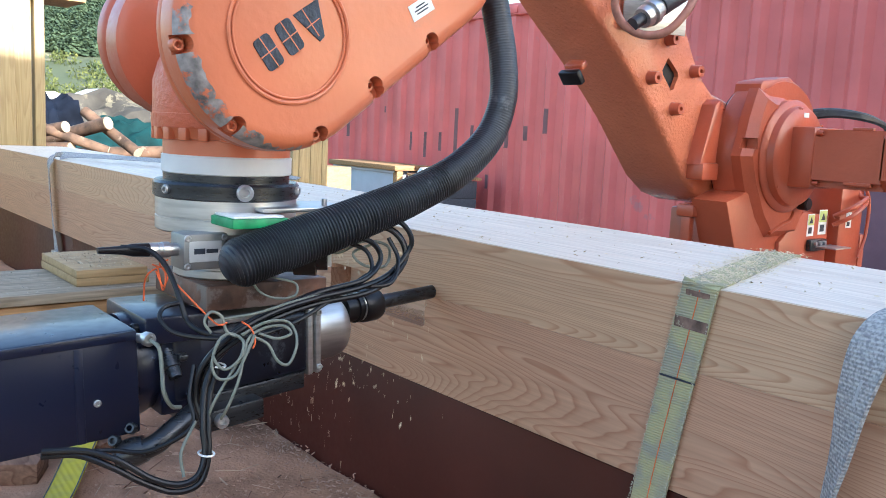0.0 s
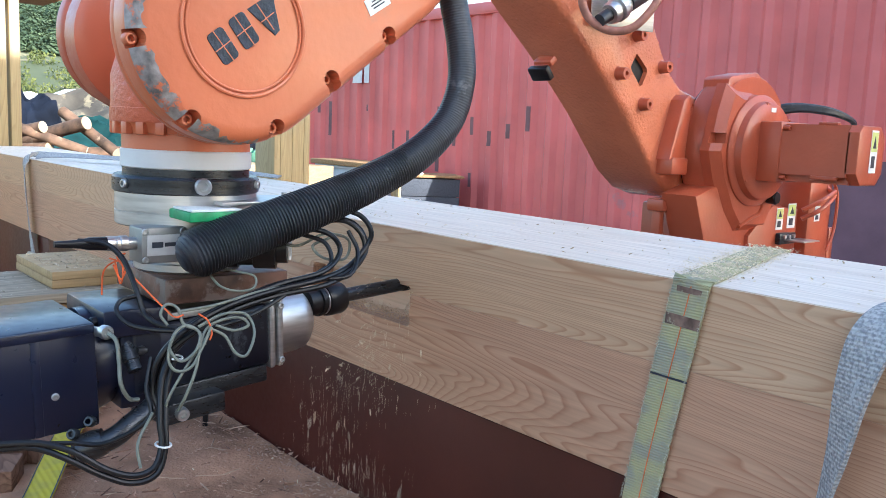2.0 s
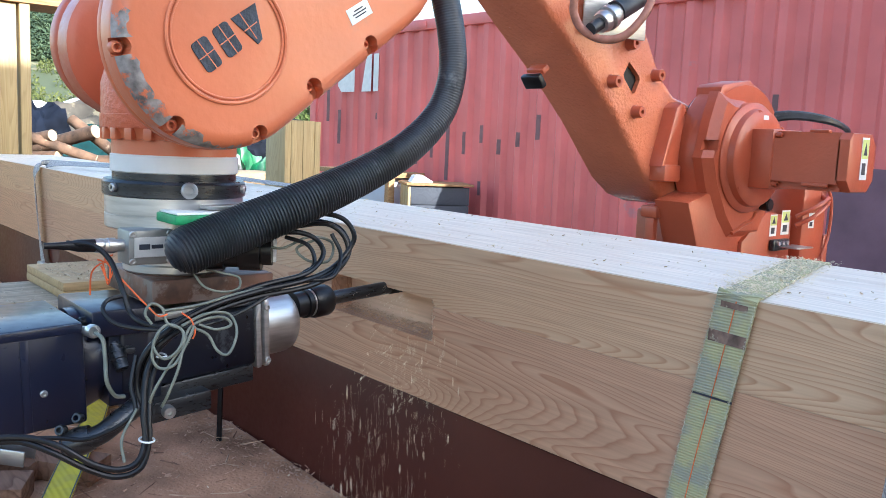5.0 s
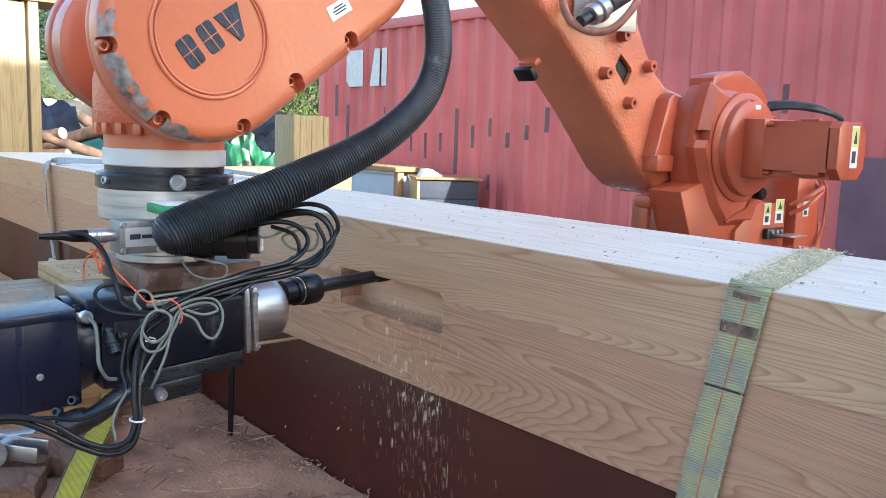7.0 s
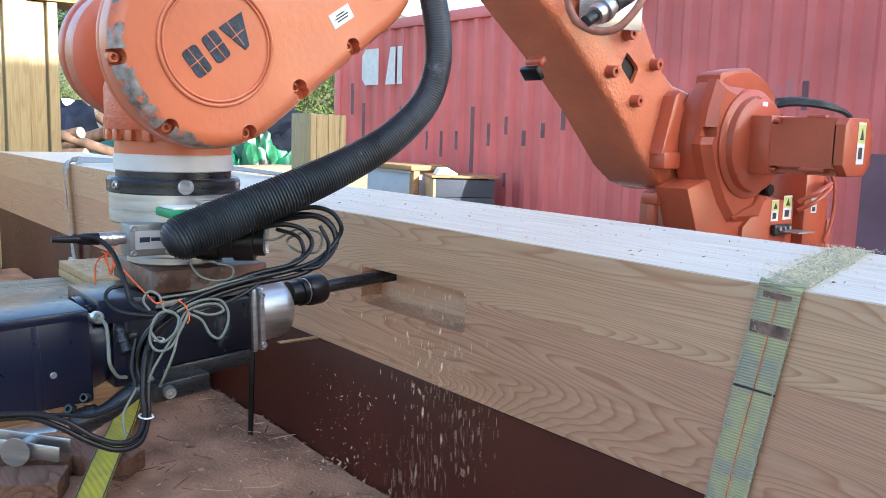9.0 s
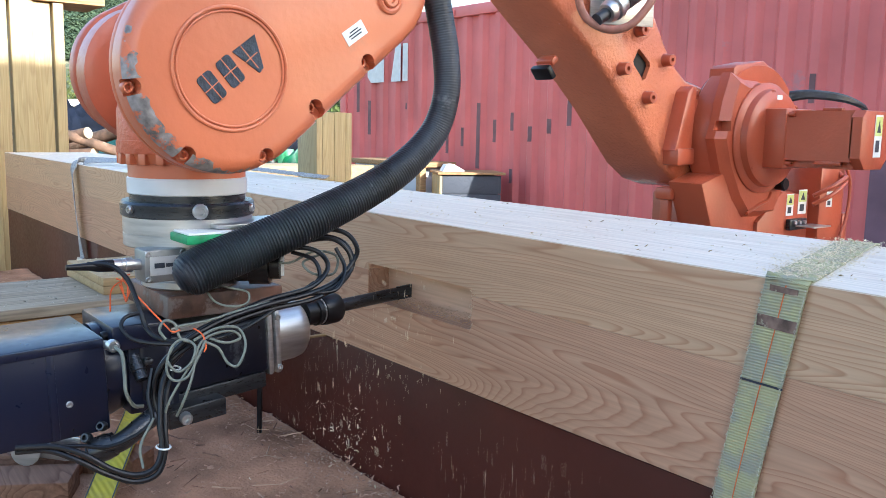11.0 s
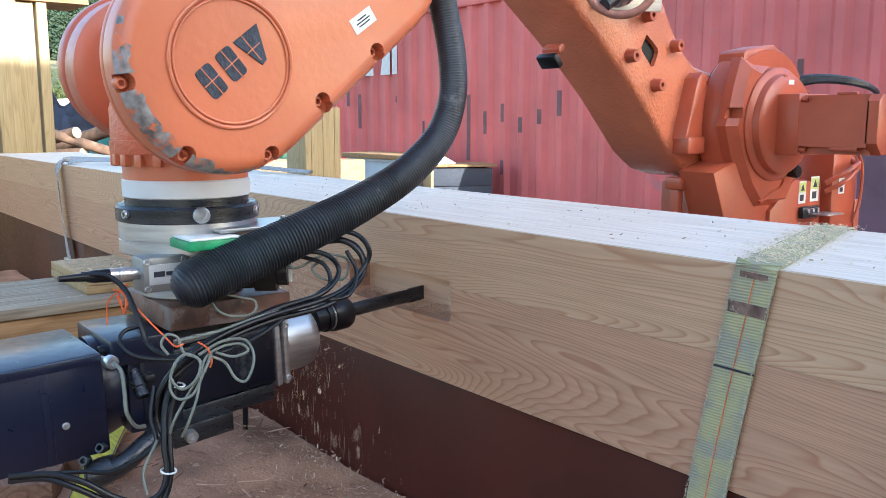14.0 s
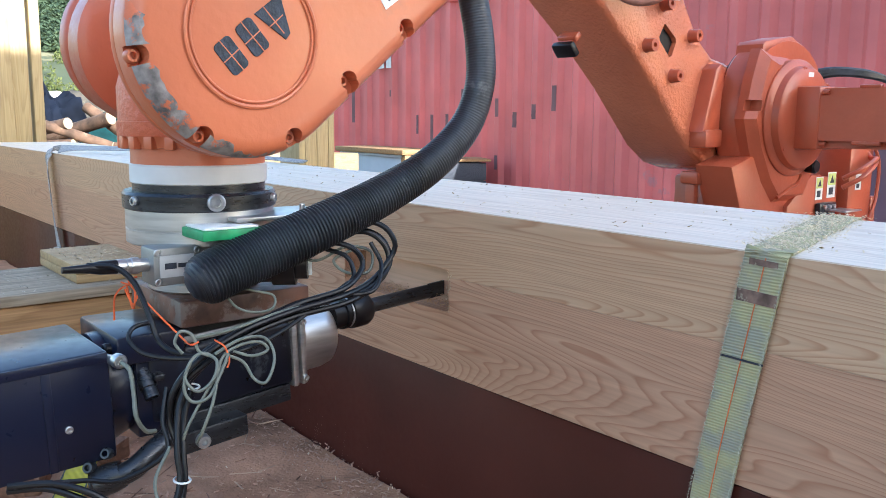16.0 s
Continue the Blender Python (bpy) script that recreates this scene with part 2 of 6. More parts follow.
def tube(bm, points, r, seg=10, n=10, radii=None):
    line = smooth_line(points, n)
    up = Vector((0.3, 0.2, 1)).normalized()
    rings = []
    for i, c in enumerate(line):
        d = (line[min(i + 1, len(line) - 1)] - line[max(i - 1, 0)]).normalized()
        u = (up - d * up.dot(d)).normalized()
        up = u
        w = d.cross(u)
        rr = radii(i, len(line)) if radii else r
        rings.append([bm.verts.new(c + rr * (u * math.cos(k * math.tau / seg) + w * math.sin(k * math.tau / seg))) for k in range(seg)])
    for p, q in zip(rings, rings[1:]):
        for k in range(seg):
            bm.faces.new((p[k], p[(k + 1) % seg], q[(k + 1) % seg], q[k]))
    bm.faces.new(rings[0][::-1])
    bm.faces.new(rings[-1])


def prism(bm, outline, depth, m, bevel=0.0, seg=2):
    """An outline (x, y pairs) pushed depth along z and set by the pose m."""
    vs = [bm.verts.new((x, y, 0)) for x, y in outline]
    f = bm.faces.new(vs)
    r = bmesh.ops.extrude_face_region(bm, geom=[f])
    top = [v for v in r["geom"] if isinstance(v, bmesh.types.BMVert)]
    bmesh.ops.translate(bm, vec=(0, 0, depth), verts=top)
    allv = vs + top
    if bevel:
        tops = set(top)
        es = [e for v in top for e in v.link_edges if e.other_vert(v) in tops]
        r2 = bmesh.ops.bevel(bm, geom=list(set(es)), offset=bevel, segments=seg, profile=0.5, affect="EDGES", clamp_overlap=True)
        allv = list({v for v in allv if v.is_valid} | {v for f2 in r2["faces"] for v in f2.verts})
    bmesh.ops.transform(bm, matrix=m, verts=allv)
    return allv


def finish(name, bm, material_, smooth=True, angle=35):
    bmesh.ops.recalc_face_normals(bm, faces=bm.faces)
    if smooth:
        lim = radians(angle)
        for f in bm.faces:
            f.smooth = True
        for e in bm.edges:
            if len(e.link_faces) == 2 and e.calc_face_angle(0) > lim:
                e.smooth = False
    me = bpy.data.meshes.new(name)
    bm.to_mesh(me)
    bm.free()
    for mm in (material_ if isinstance(material_, (list, tuple)) else [material_]):
        me.materials.append(mm)
    return me


def part(name, bm, material_, parent, label="", smooth=True, angle=35):
    ob = new(name, finish(name, bm, material_, smooth, angle))
    ob.parent = parent
    if label:
        ob["label"] = label
    return ob


def thing(name, label, category, at=(0, 0, 0), group="", kind=""):
    ob = new(name)
    ob.location = at
    return tagged(ob, label, category, group, kind)


def B():
    return bmesh.new()


H = 1.1
FLOOR = 0.58
# --- ground and platform
bm = B()
bmesh.ops.create_grid(bm, x_segments=120, y_segments=120, size=60)
for v in bm.verts:
    v.co.z = noise.noise(v.co * 0.25) * 0.06 - 0.06
g = new("ground", finish("ground", bm, material("gravel_ground", (0.20, 0.17, 0.13), 0.95, vary=0.25, scale=0.8, bump=0.8, bump_scale=25, spots=(0.36, 0.31, 0.25), spot_scale=3, spot_cut=0.56)))
tagged(g, "grey gravelly yard ground with sawdust", "ground", kind="structure")
bm = B()
bmesh.ops.create_grid(bm, x_segments=160, y_segments=90, size=0.5)
for v in bm.verts:
    x, y = -1.2 + v.co.x * 5.0, -1.1 + v.co.y * 2.2
    z = FLOOR + noise.noise(Vector((x * 3, y * 3, 0))) * 0.010 + noise.noise(Vector((x * 14, y * 14, 3))) * 0.005
    v.co = (x, y, z)
r = bmesh.ops.extrude_face_region(bm, geom=list(bm.faces))
for v in r["geom"]:
    if isinstance(v, bmesh.types.BMVert):
        v.co.z = 0.0
fl = new("floor", finish("floor", bm, M_sawdust))
tagged(fl, "platform floor covered with pinkish sawdust", "floor", kind="structure")

# --- the long plinth below the beam
plinth = thing("beam_support", "reddish-brown film-faced plywood box under the beam", "support")
for x0, x1 in ((-4.08, -2.602), (-2.6, 0.898), (0.9, 3.2)):
    bm = B()
    box(bm, x0, x1, 0.006, 0.36, 0.0, H - 0.274, 0.002)
    part("panel", bm, M_brown, plinth)
bm = B()
box(bm, -4.08, 3.2, 0.008, 0.36, H - 0.2735, H - 0.2702)
part("edge_strip", bm, M_batten, plinth)

# --- the beam
X0, X1, W = -4.06, 3.0, 0.395
SX0, SX1, SZ0, SZ1, SD = -0.827, -0.519, 0.934, 1.004, 0.05
ZS = 0.992
beam = thing("glulam_beam", "long planed larch glulam beam with a milled slot", "beam")


def slab(bm, x0, x1, y0, y1, z0, z1):
    box(bm, x0, x1, y0, y1, z0, z1)


bm = B()
# upper lamella, notched by the top of the slot
slab(bm, X0, SX0, 0, W, ZS, H)
slab(bm, SX1, X1, 0, W, ZS, H)
slab(bm, SX0, SX1, 0, W, SZ1, H)
slab(bm, SX0, SX1, SD, W, ZS, SZ1)
part("lamella", bm, [M_pine], beam, smooth=False)
bm = B()
slab(bm, X0, SX0, 0, W, H - 0.27, ZS - 0.0004)
slab(bm, SX1, X1, 0, W, H - 0.27, ZS - 0.0004)
slab(bm, SX0, SX1, 0, W, H - 0.27, SZ0)
slab(bm, SX0, SX1, SD, W, SZ0, ZS - 0.0004)
part("lamella", bm, [M_pine_low], beam, smooth=False)
# freshly cut wall of the slot with its round corners
bm = B()
slab(bm, SX0, SX1, SD - 0.003, SD + 0.001, SZ0, SZ1)
XZ = Matrix(((1, 0, 0, 0), (0, 0, 1, 0.002), (0, 1, 0, 0), (0, 0, 0, 1)))
cr_ = 0.011
for cx, sx in ((SX0, 1), (SX1, -1)):
    for cz, sz in ((SZ0, 1), (SZ1, -1)):
        prism(bm, [(cx, cz)] + [(cx + sx * cr_ * (1 - math.sin(a * math.pi / 12)), cz + sz * cr_ * (1 - math.cos(a * math.pi / 12))) for a in range(7)], SD - 0.003, XZ)
part("slot_wall", bm, M_cut, beam, "pale freshly cut slot wall")
# top boards, their sky light painted in as a pale tone
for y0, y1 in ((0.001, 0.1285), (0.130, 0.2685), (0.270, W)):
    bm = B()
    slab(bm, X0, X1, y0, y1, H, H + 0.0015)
    part("top_board", bm, M_pine_top_skylit, beam, smooth=False)

# --- the container
CY, CX0, CX1, CZ0, CZ1 = 5.35, -9.75, 2.44, 0.03, 2.625
cont = thing("shipping_container", "faded red corrugated steel shipping container with touch-up patches", "container")
bm = B()
P = 0.278
prof = []
k = CX0 + 0.12
while k < CX1 - 0.3:
    prof += [(k, 0.0), (k + 0.072, 0.0), (k + 0.122, 0.045), (k + 0.228, 0.045)]
    k += P
prof.append((k, 0.0))
lo = [bm.verts.new((x, CY + y, CZ0 + 0.15)) for x, y in prof]
hi = [bm.verts.new((x, CY + y, CZ1 - 0.11)) for x, y in prof]
for i in range(len(prof) - 1):
    bm.faces.new((lo[i], lo[i + 1], hi[i + 1], hi[i]))
part("side_panel", bm, M_red, cont, smooth=False)
bm = B()
box(bm, CX0 + 0.1, CX1 - 0.1, CY + 0.06, CY + 2.4, CZ0 + 0.05, CZ1 - 0.03)
part("body", bm, M_red, cont, smooth=False)
for z0, z1 in ((CZ0, CZ0 + 0.16), (CZ1 - 0.12, CZ1)):
    bm = B()
    box(bm, CX0 + 0.1, CX1 - 0.1, CY - 0.02, CY + 0.06, z0, z1, 0.008)
    part("rail", bm, M_red, cont)
for x in (CX0, CX1 - 0.13):
    bm = B()
    box(bm, x, x + 0.15, CY - 0.025, CY + 0.14, CZ0, CZ1 + 0.005, 0.01)
    part("corner_post", bm, M_red, cont)
# --- the robot, drawn where it stands when its carriage is at zero
YZ = Matrix(((0, 0, 1, 0), (1, 0, 0, 0), (0, 1, 0, 0), (0, 0, 0, 1)))


def torus(bm, centre, axis, big, small, seg=56, ring=8):
    m = frame_to(centre, Vector(centre) + Vector(axis))
    rs = []
    for i in range(seg):
        a = i * math.tau / seg
        rs.append([bm.verts.new(m @ Vector(((big + small * math.cos(b)) * math.cos(a), (big + small * math.cos(b)) * math.sin(a), small * math.sin(b)))) for b in (k * math.tau / ring for k in range(ring))])
    for i in range(seg):
        p, q = rs[i], rs[(i + 1) % seg]
        for k in range(ring):
            bm.faces.new((p[k], p[(k + 1) % ring], q[(k + 1) % ring], q[k]))


def bolt_head(bm, at, axis, r, h):
    a = Vector(axis).normalized()
    at = Vector(at)
    lathe(bm, at, at + a * h, [(0, r), (h * 0.75, r), (h, r * 0.82), (h, r * 0.5), (h * 0.4, r * 0.45)], 16)


def two_circle(c, r1, d, r2, n=28):
    """The outline round two discs and their common tangents."""
    c, d = Vector(c), Vector(d)
    ax = math.atan2(d.y - c.y, d.x - c.x)
    lean = math.asin((r1 - r2) / (d - c).length)
    a0, a1 = ax + math.pi / 2 - lean, ax + 1.5 * math.pi + lean
    out = [(c.x + r1 * math.cos(a0 + (a1 - a0) * k / n), c.y + r1 * math.sin(a0 + (a1 - a0) * k / n)) for k in range(n + 1)]
    b0, b1 = a1, a0 + math.tau
    out += [(d.x + r2 * math.cos(b0 + (b1 - b0) * k / 14), d.y + r2 * math.sin(b0 + (b1 - b0) * k / 14)) for k in range(15)]
    return out


robot = thing("industrial_robot", "orange six-axis industrial robot with scuffed paint", "robot")
WC, WD = (-0.41, 1.375), (-0.185, 1.505)
# wrist: body between the two covers
bm = B()
prism(bm, two_circle((-0.40, 1.385), 0.105, (-0.16, 1.53), 0.085), 0.03, YZ @ Matrix.Translation((0, 0, -0.885)), 0.012, 3)
prism(bm, two_circle((-0.22, 1.50), 0.07, (-0.02, 1.66), 0.08), 0.305, YZ @ Matrix.Translation((0, 0, -0.85)), 0.02, 3)
wrist = part("wrist", bm, M_orange_base_shade, robot)
bm = B()
prism(bm, two_circle(WC, 0.1345, WD, 0.10, 40), 0.046, YZ @ Matrix.Translation((0, 0, -0.543)), 0.022, 5)
cover = part("side_cover", bm, M_orange, wrist)
bm = B()
prism(bm, two_circle(WC, 0.1355, WD, 0.101, 40), 0.008, YZ @ Matrix.Translation((0, 0, -0.552)), 0.003, 2)
part("cover_seam", bm, M_orange, wrist)
bm = B()
torus(bm, (-0.4957, *WC), (1, 0, 0), 0.0775, 0.0026, 72)
torus(bm, (-0.4957, *WC), (1, 0, 0), 0.0722, 0.0016, 72)
part("cover_ring", bm, M_orange, wrist)
# far cover with its moulded rib, its shade put in as the darker orange
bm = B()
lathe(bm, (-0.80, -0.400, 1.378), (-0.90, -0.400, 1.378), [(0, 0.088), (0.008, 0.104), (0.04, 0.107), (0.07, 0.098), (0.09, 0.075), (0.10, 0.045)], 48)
part("far_cover", bm, M_orange_base_shade, wrist)
bm = B()
torus(bm, (-0.812, -0.400, 1.378), (1, 0, 0), 0.094, 0.003, 48)
part("far_cover_rib", bm, M_orange_base_shade, wrist)
# scuffed rim
bm = B()
cols = []
nseg = 70
for i in range(nseg + 1):
    a = radians(158 + 122 * i / nseg)
    gap = abs(math.degrees(a) - 190) < 5 or abs(math.degrees(a) - 238) < 4
    jag = noise.noise(Vector((i * 0.35, 2, 0))) * 0.006 + noise.noise(Vector((i * 1.1, 5, 0))) * 0.003
    r_in = 0.1195 + jag + (0.010 if i < 8 or i > nseg - 14 else 0) - (0.004 if 20 < i < 42 else 0)
    col = []
    for k in range(6):
        rr = r_in + (0.1338 - r_in) * k / 5
        over = max(0.0, rr - 0.1125)
        x = -0.497 - (0.022 - math.sqrt(max(0, 0.022 ** 2 - over ** 2))) + 0.0009
        col.append(bm.verts.new((x, WC[0] + rr * math.cos(a), WC[1] + rr * math.sin(a))))
    cols.append((col, gap))
for (p, g1), (q, g2) in zip(cols, cols[1:]):
    if g1 and g2:
        continue
    for k in range(5):
        bm.faces.new((p[k], q[k], q[k + 1], p[k + 1]))
part("scuff", bm, M_wear, wrist, "worn grey rim of the cover")
# sunk screws round the rim
def carve(ob, cutter):
    """Cuts the closed mesh cutter out of ob for good."""
    tool = new("cutter", finish("cutter", cutter, M_orange, smooth=False))
    mod = ob.modifiers.new("cut", "BOOLEAN")
    mod.object, mod.operation, mod.solver = tool, "DIFFERENCE", "EXACT"
    bpy.context.view_layer.update()
    me = bpy.data.meshes.new_from_object(ob.evaluated_get(bpy.context.evaluated_depsgraph_get()))
    ob.modifiers.clear()
    ob.data = me
    bpy.data.objects.remove(tool)


SCREWS = ((-0.537, 1.352), (-0.474, 1.268), (-0.365, 1.262), (-0.289, 1.326), (-0.202, 1.389))
bm = B()
for y, z in SCREWS:
    a = Vector((-0.522, y, z))
    rod(bm, a, a + Vector((0.06, 0, 0)), 0.0115, 18)
carve(cover, bm)
bm = B()
for y, z in SCREWS:
    out_dir = Vector((0, y - WC[0], z - WC[1])).normalized() if y < -0.3 else Vector((0, 0.62, -0.78))
    a = Vector((-0.5215, y, z)) + out_dir * 0.012
    rod(bm, a, a + Vector((0.06, 0, 0)), 0.0108, 18)
carve(cover, bm)
for y, z in SCREWS:
    bm = B()
    bolt_head(bm, (-0.5225, y, z), (1, 0, 0), 0.0075, 0.011)
    part("screw", bm, M_orange, wrist)
bm = B()
torus(bm, (-0.496, -0.163, 1.478), (1, 0, 0), 0.017, 0.0045, 28)
bolt_head(bm, (-0.498, -0.163, 1.478), (1, 0, 0), 0.012, 0.008)
part("plug", bm, M_orange, wrist)
# maker's mark as three plain dark shapes
bm = B()


def shape(bm, pts, inner):
    prism(bm, pts, 0.0014, YZ @ Matrix.Translation((0, 0, inner)), 0.0004, 1)


def rounded(c, ang, w, h, r, n=5):
    """A block with rounded corners."""
    out = []
    for sx, sy, a0, rr in ((1, 1, 0, r), (-1, 1, 90, r), (-1, -1, 180, r), (1, -1, 270, r)):
        for k in range(n + 1):
            a = radians(a0 + 90 * k / n)
            out.append((sx * (w / 2 - rr) + rr * math.cos(a), sy * (h / 2 - rr) + rr * math.sin(a)))
    ca, sa = math.cos(radians(ang)), math.sin(radians(ang))
    return [(c[0] + x * ca - y * sa, c[1] + x * sa + y * ca) for x, y in out]


for cx, cz in ((-0.4375, 1.3525), (-0.4115, 1.3725)):
    shape(bm, rounded((cx, cz), 38, 0.0235, 0.039, 0.005), -0.4968)
shape(bm, [(-0.408, 1.397), (-0.376, 1.420), (-0.365, 1.378), (-0.371, 1.371)], -0.4968)
part("painted_mark", bm, M_logo, wrist, "dark raised maker's mark")
for cx, cz, w, ang in ((-0.4375, 1.3525, 0.042, -49), (-0.4115, 1.3725, 0.042, -49), (-0.385, 1.391, 0.036, -49), (-0.4375, 1.3525, 0.026, 39), (-0.4115, 1.3725, 0.026, 39), (-0.383, 1.390, 0.024, 39)):
    bm = B()
    box(bm, -w / 2, w / 2, -0.0006, 0.0006, 0, 0.0008, m=YZ @ Matrix.Translation((cx, cz, -0.4956)) @ pose(0, 0, 0, 0, 0, ang))
    part("mark_line", bm, M_orange, wrist)
bm = B()
box(bm, -0.019, 0.019, -0.0105, 0.0105, 0, 0.0006, m=YZ @ Matrix.Translation((-0.223, 1.4285, -0.4968)) @ pose(0, 0, 0, 0, 0, 33))
tag = part("type_label", bm, M_label, wrist, "white type label with print")
bm = B()
for k, w in ((0.004, 0.016), (0.0, 0.024), (-0.004, 0.020)):
    box(bm, -w / 2, w / 2, k - 0.0008, k + 0.0008, 0.0006, 0.0010, m=YZ @ Matrix.Translation((-0.223, 1.4285, -0.4968)) @ pose(0, 0, 0, 0, 0, 33))
part("print_bar", bm, M_print, tag)

# flange neck that carries the tool
FX, FY = -0.69, -0.395
bm = B()
lathe(bm, (FX, FY, 1.262), (FX, FY, 1.42), [(0, 0.098), (0.002, 0.0985), (0.018, 0.0985), (0.0185, 0.097), (0.02, 0.097), (0.06, 0.097), (0.085, 0.090), (0.115, 0.075), (0.14, 0.05)], 48)
neck = part("flange_neck", bm, M_neck, robot)
bm = B()
lathe(bm, (FX, FY, 1.226), (FX, FY, 1.266), [(0, 0.084), (0.022, 0.084), (0.0225, 0.088), (0.03, 0.09), (0.04, 0.096)], 48)
part("turning_disc", bm, M_orange, neck)
for k in range(22):
    a = k * math.tau / 22 + 0.1
    bm = B()
    box(bm, -0.0055, 0.0055, -0.006, 0.006, 0, 0.017, 0.002, 2, m=pose(FX + 0.0925 * math.cos(a), FY + 0.0925 * math.sin(a), 1.2465, 0, 0, math.degrees(a)))
    part("flange_bolt", bm, M_orange, neck)

# lower arm
DY, DZ = 1.70, 1.245
bm = B()
arm_line = [(0.36, 2.00), (0.62, 1.80), (0.858, 1.605), (0.98, 1.509), (1.085, 1.42), (1.171, 1.341), (1.26, 1.245), (1.335, 1.165), (1.42, 1.108), (1.52, 1.082), (1.62, 1.09), (1.72, 1.15),
            (1.74, 1.25), (1.70, 1.34), (1.60, 1.395), (1.521, 1.419), (1.45, 1.435), (1.395, 1.475), (1.344, 1.532), (1.279, 1.63), (1.10, 1.86), (0.88, 2.06), (0.6, 2.16)]
prism(bm, arm_line, 0.225, YZ @ Matrix.Translation((0, 0, -1.39)), 0.022, 4)
arm = part("lower_arm", bm, M_orange_rough, robot, "rough-cast orange lower arm")
for y, z in ((1.127, 1.456), (1.333, 1.49), (1.248, 1.374), (1.198, 1.572)):
    bm = B()
    lathe(bm, (-1.17, y, z), (-1.10, y, z), [(0, 0.026), (0.006, 0.020), (0.010, 0.0185), (0.032, 0.018), (0.035, 0.0165), (0.035, 0.007), (0.012, 0.006)], 24)
    boss = part("boss", bm, M_orange_base_shade, arm)
    # black plug deep in the hole, painting its shade
    bm = B()
    rod(bm, (-1.16, y, z), (-1.145, y, z), 0.0068, 14)
    part("bolt_hole_shade", bm, M_black, boss)
bm = B()
prism(bm, [(1.205, 1.519), (1.216, 1.513), (1.258, 1.481), (1.262, 1.470), (1.243, 1.431), (1.231, 1.427), (1.186, 1.470), (1.182, 1.481)], 0.15, YZ @ Matrix.Translation((0, 0, -1.29)))
carve(arm, bm)
# black plug set below the rim paints the shade inside the opening
bm = B()
prism(bm, [(1.206, 1.516), (1.216, 1.510), (1.256, 1.480), (1.260, 1.470), (1.242, 1.433), (1.231, 1.430), (1.188, 1.471), (1.184, 1.481)], 0.11, YZ @ Matrix.Translation((0, 0, -1.289)))
part("hollow_shade", bm, M_black, arm, "diamond opening, its shade painted as a black plug")
# lug beside the drum, with its side cheek and cast foot
bm = B()
prism(bm, [(1.345, 1.235), (1.395, 1.395), (1.418, 1.412), (1.44, 1.397), (1.435, 1.36), (1.425, 1.25), (1.425, 1.215), (1.34, 1.212)], 0.055, YZ @ Matrix.Translation((0, 0, -1.17)), 0.006, 2)
prism(bm, [(1.435, 1.36), (1.45, 1.40), (1.475, 1.40), (1.475, 1.36), (1.45, 1.27)], 0.04, YZ @ Matrix.Translation((0, 0, -1.175)), 0.005, 2)
box(bm, -1.17, -1.108, 1.345, 1.43, 1.165, 1.218, 0.006)
lug = part("joint_lug", bm, M_orange_base_shade, arm)
bm = B()
bolt_head(bm, (-1.135, 1.458, 1.382), (1, 0, 0), 0.009, 0.008)
part("lug_screw", bm, M_orange_base_shade, lug)
# solid black disc between arm and drum, painting the gap's shade
bm = B()
lathe(bm, (-1.168, DY, DZ), (-1.0, DY, DZ), [(0, 0.235), (0.016, 0.235)], 48)
part("joint_gap_shade", bm, M_black, arm, "black disc painting the shade in the shoulder joint gap")
bm = B()
box(bm, -0.028, 0.028, -0.010, 0.0, -0.018, 0.018, 0.005, m=pose(-1.245, 0.897, 1.452, 39))
box(bm, -0.033, 0.033, 0.0, 0.03, 0.006, 0.026, 0.006, m=pose(-1.245, 0.897, 1.452, 39))
part("buffer_mount", bm, M_orange_base_shade, arm)
bm = B()
box(bm, -0.036, 0.036, -0.028, -0.008, -0.022, 0.020, 0.005, m=pose(-1.245, 0.897, 1.452, 39))
part("buffer", bm, M_black, arm, "black rubber stop")
# cable bracket high on the lower arm
bm = B()
box(bm, -1.128, -1.122, 0.965, 1.19, 1.575, 1.70, 0.002, m=Matrix.Translation((-1.125, 1.08, 1.6)) @ pose(0, 0, 0, 0, 0, -12) @ Matrix.Translation((1.125, -1.08, -1.6)))
bracket = part("cable_bracket", bm, M_steel, arm, "bare metal cable bracket")
bm = B()
lathe(bm, (-1.05, 0.925, 1.590), (-1.05, 1.06, 1.665), [(0, 0.012), (0, 0.026), (0.012, 0.030), (0.02, 0.030), (0.021, 0.026), (0.03, 0.026), (0.031, 0.034), (0.048, 0.034), (0.049, 0.027), (0.15, 0.027)], 20)
part("cable_gland", bm, M_steel, bracket)
bm = B()
rod(bm, (-1.052, 0.89, 1.571), (-1.05, 0.95, 1.604), 0.017, 16)
rod(bm, (-1.05, 0.985, 1.628), (-1.05, 1.08, 1.68), 0.031, 18)
part("cable", bm, M_hose, bracket)
bm = B()
tube(bm, [(-1.086, 0.83, 1.72), (-1.086, 0.855, 1.657), (-1.089, 0.861, 1.614), (-1.076, 0.881, 1.574), (-1.04, 0.918, 1.548), (-0.994, 0.956, 1.557), (-0.965, 0.997, 1.611), (-0.964, 1.03, 1.665)], 0.011, 12)
part("hose_loop", bm, material("terracotta_hose", (0.40, 0.17, 0.12), 0.5, vary=0.15, scale=40), bracket)

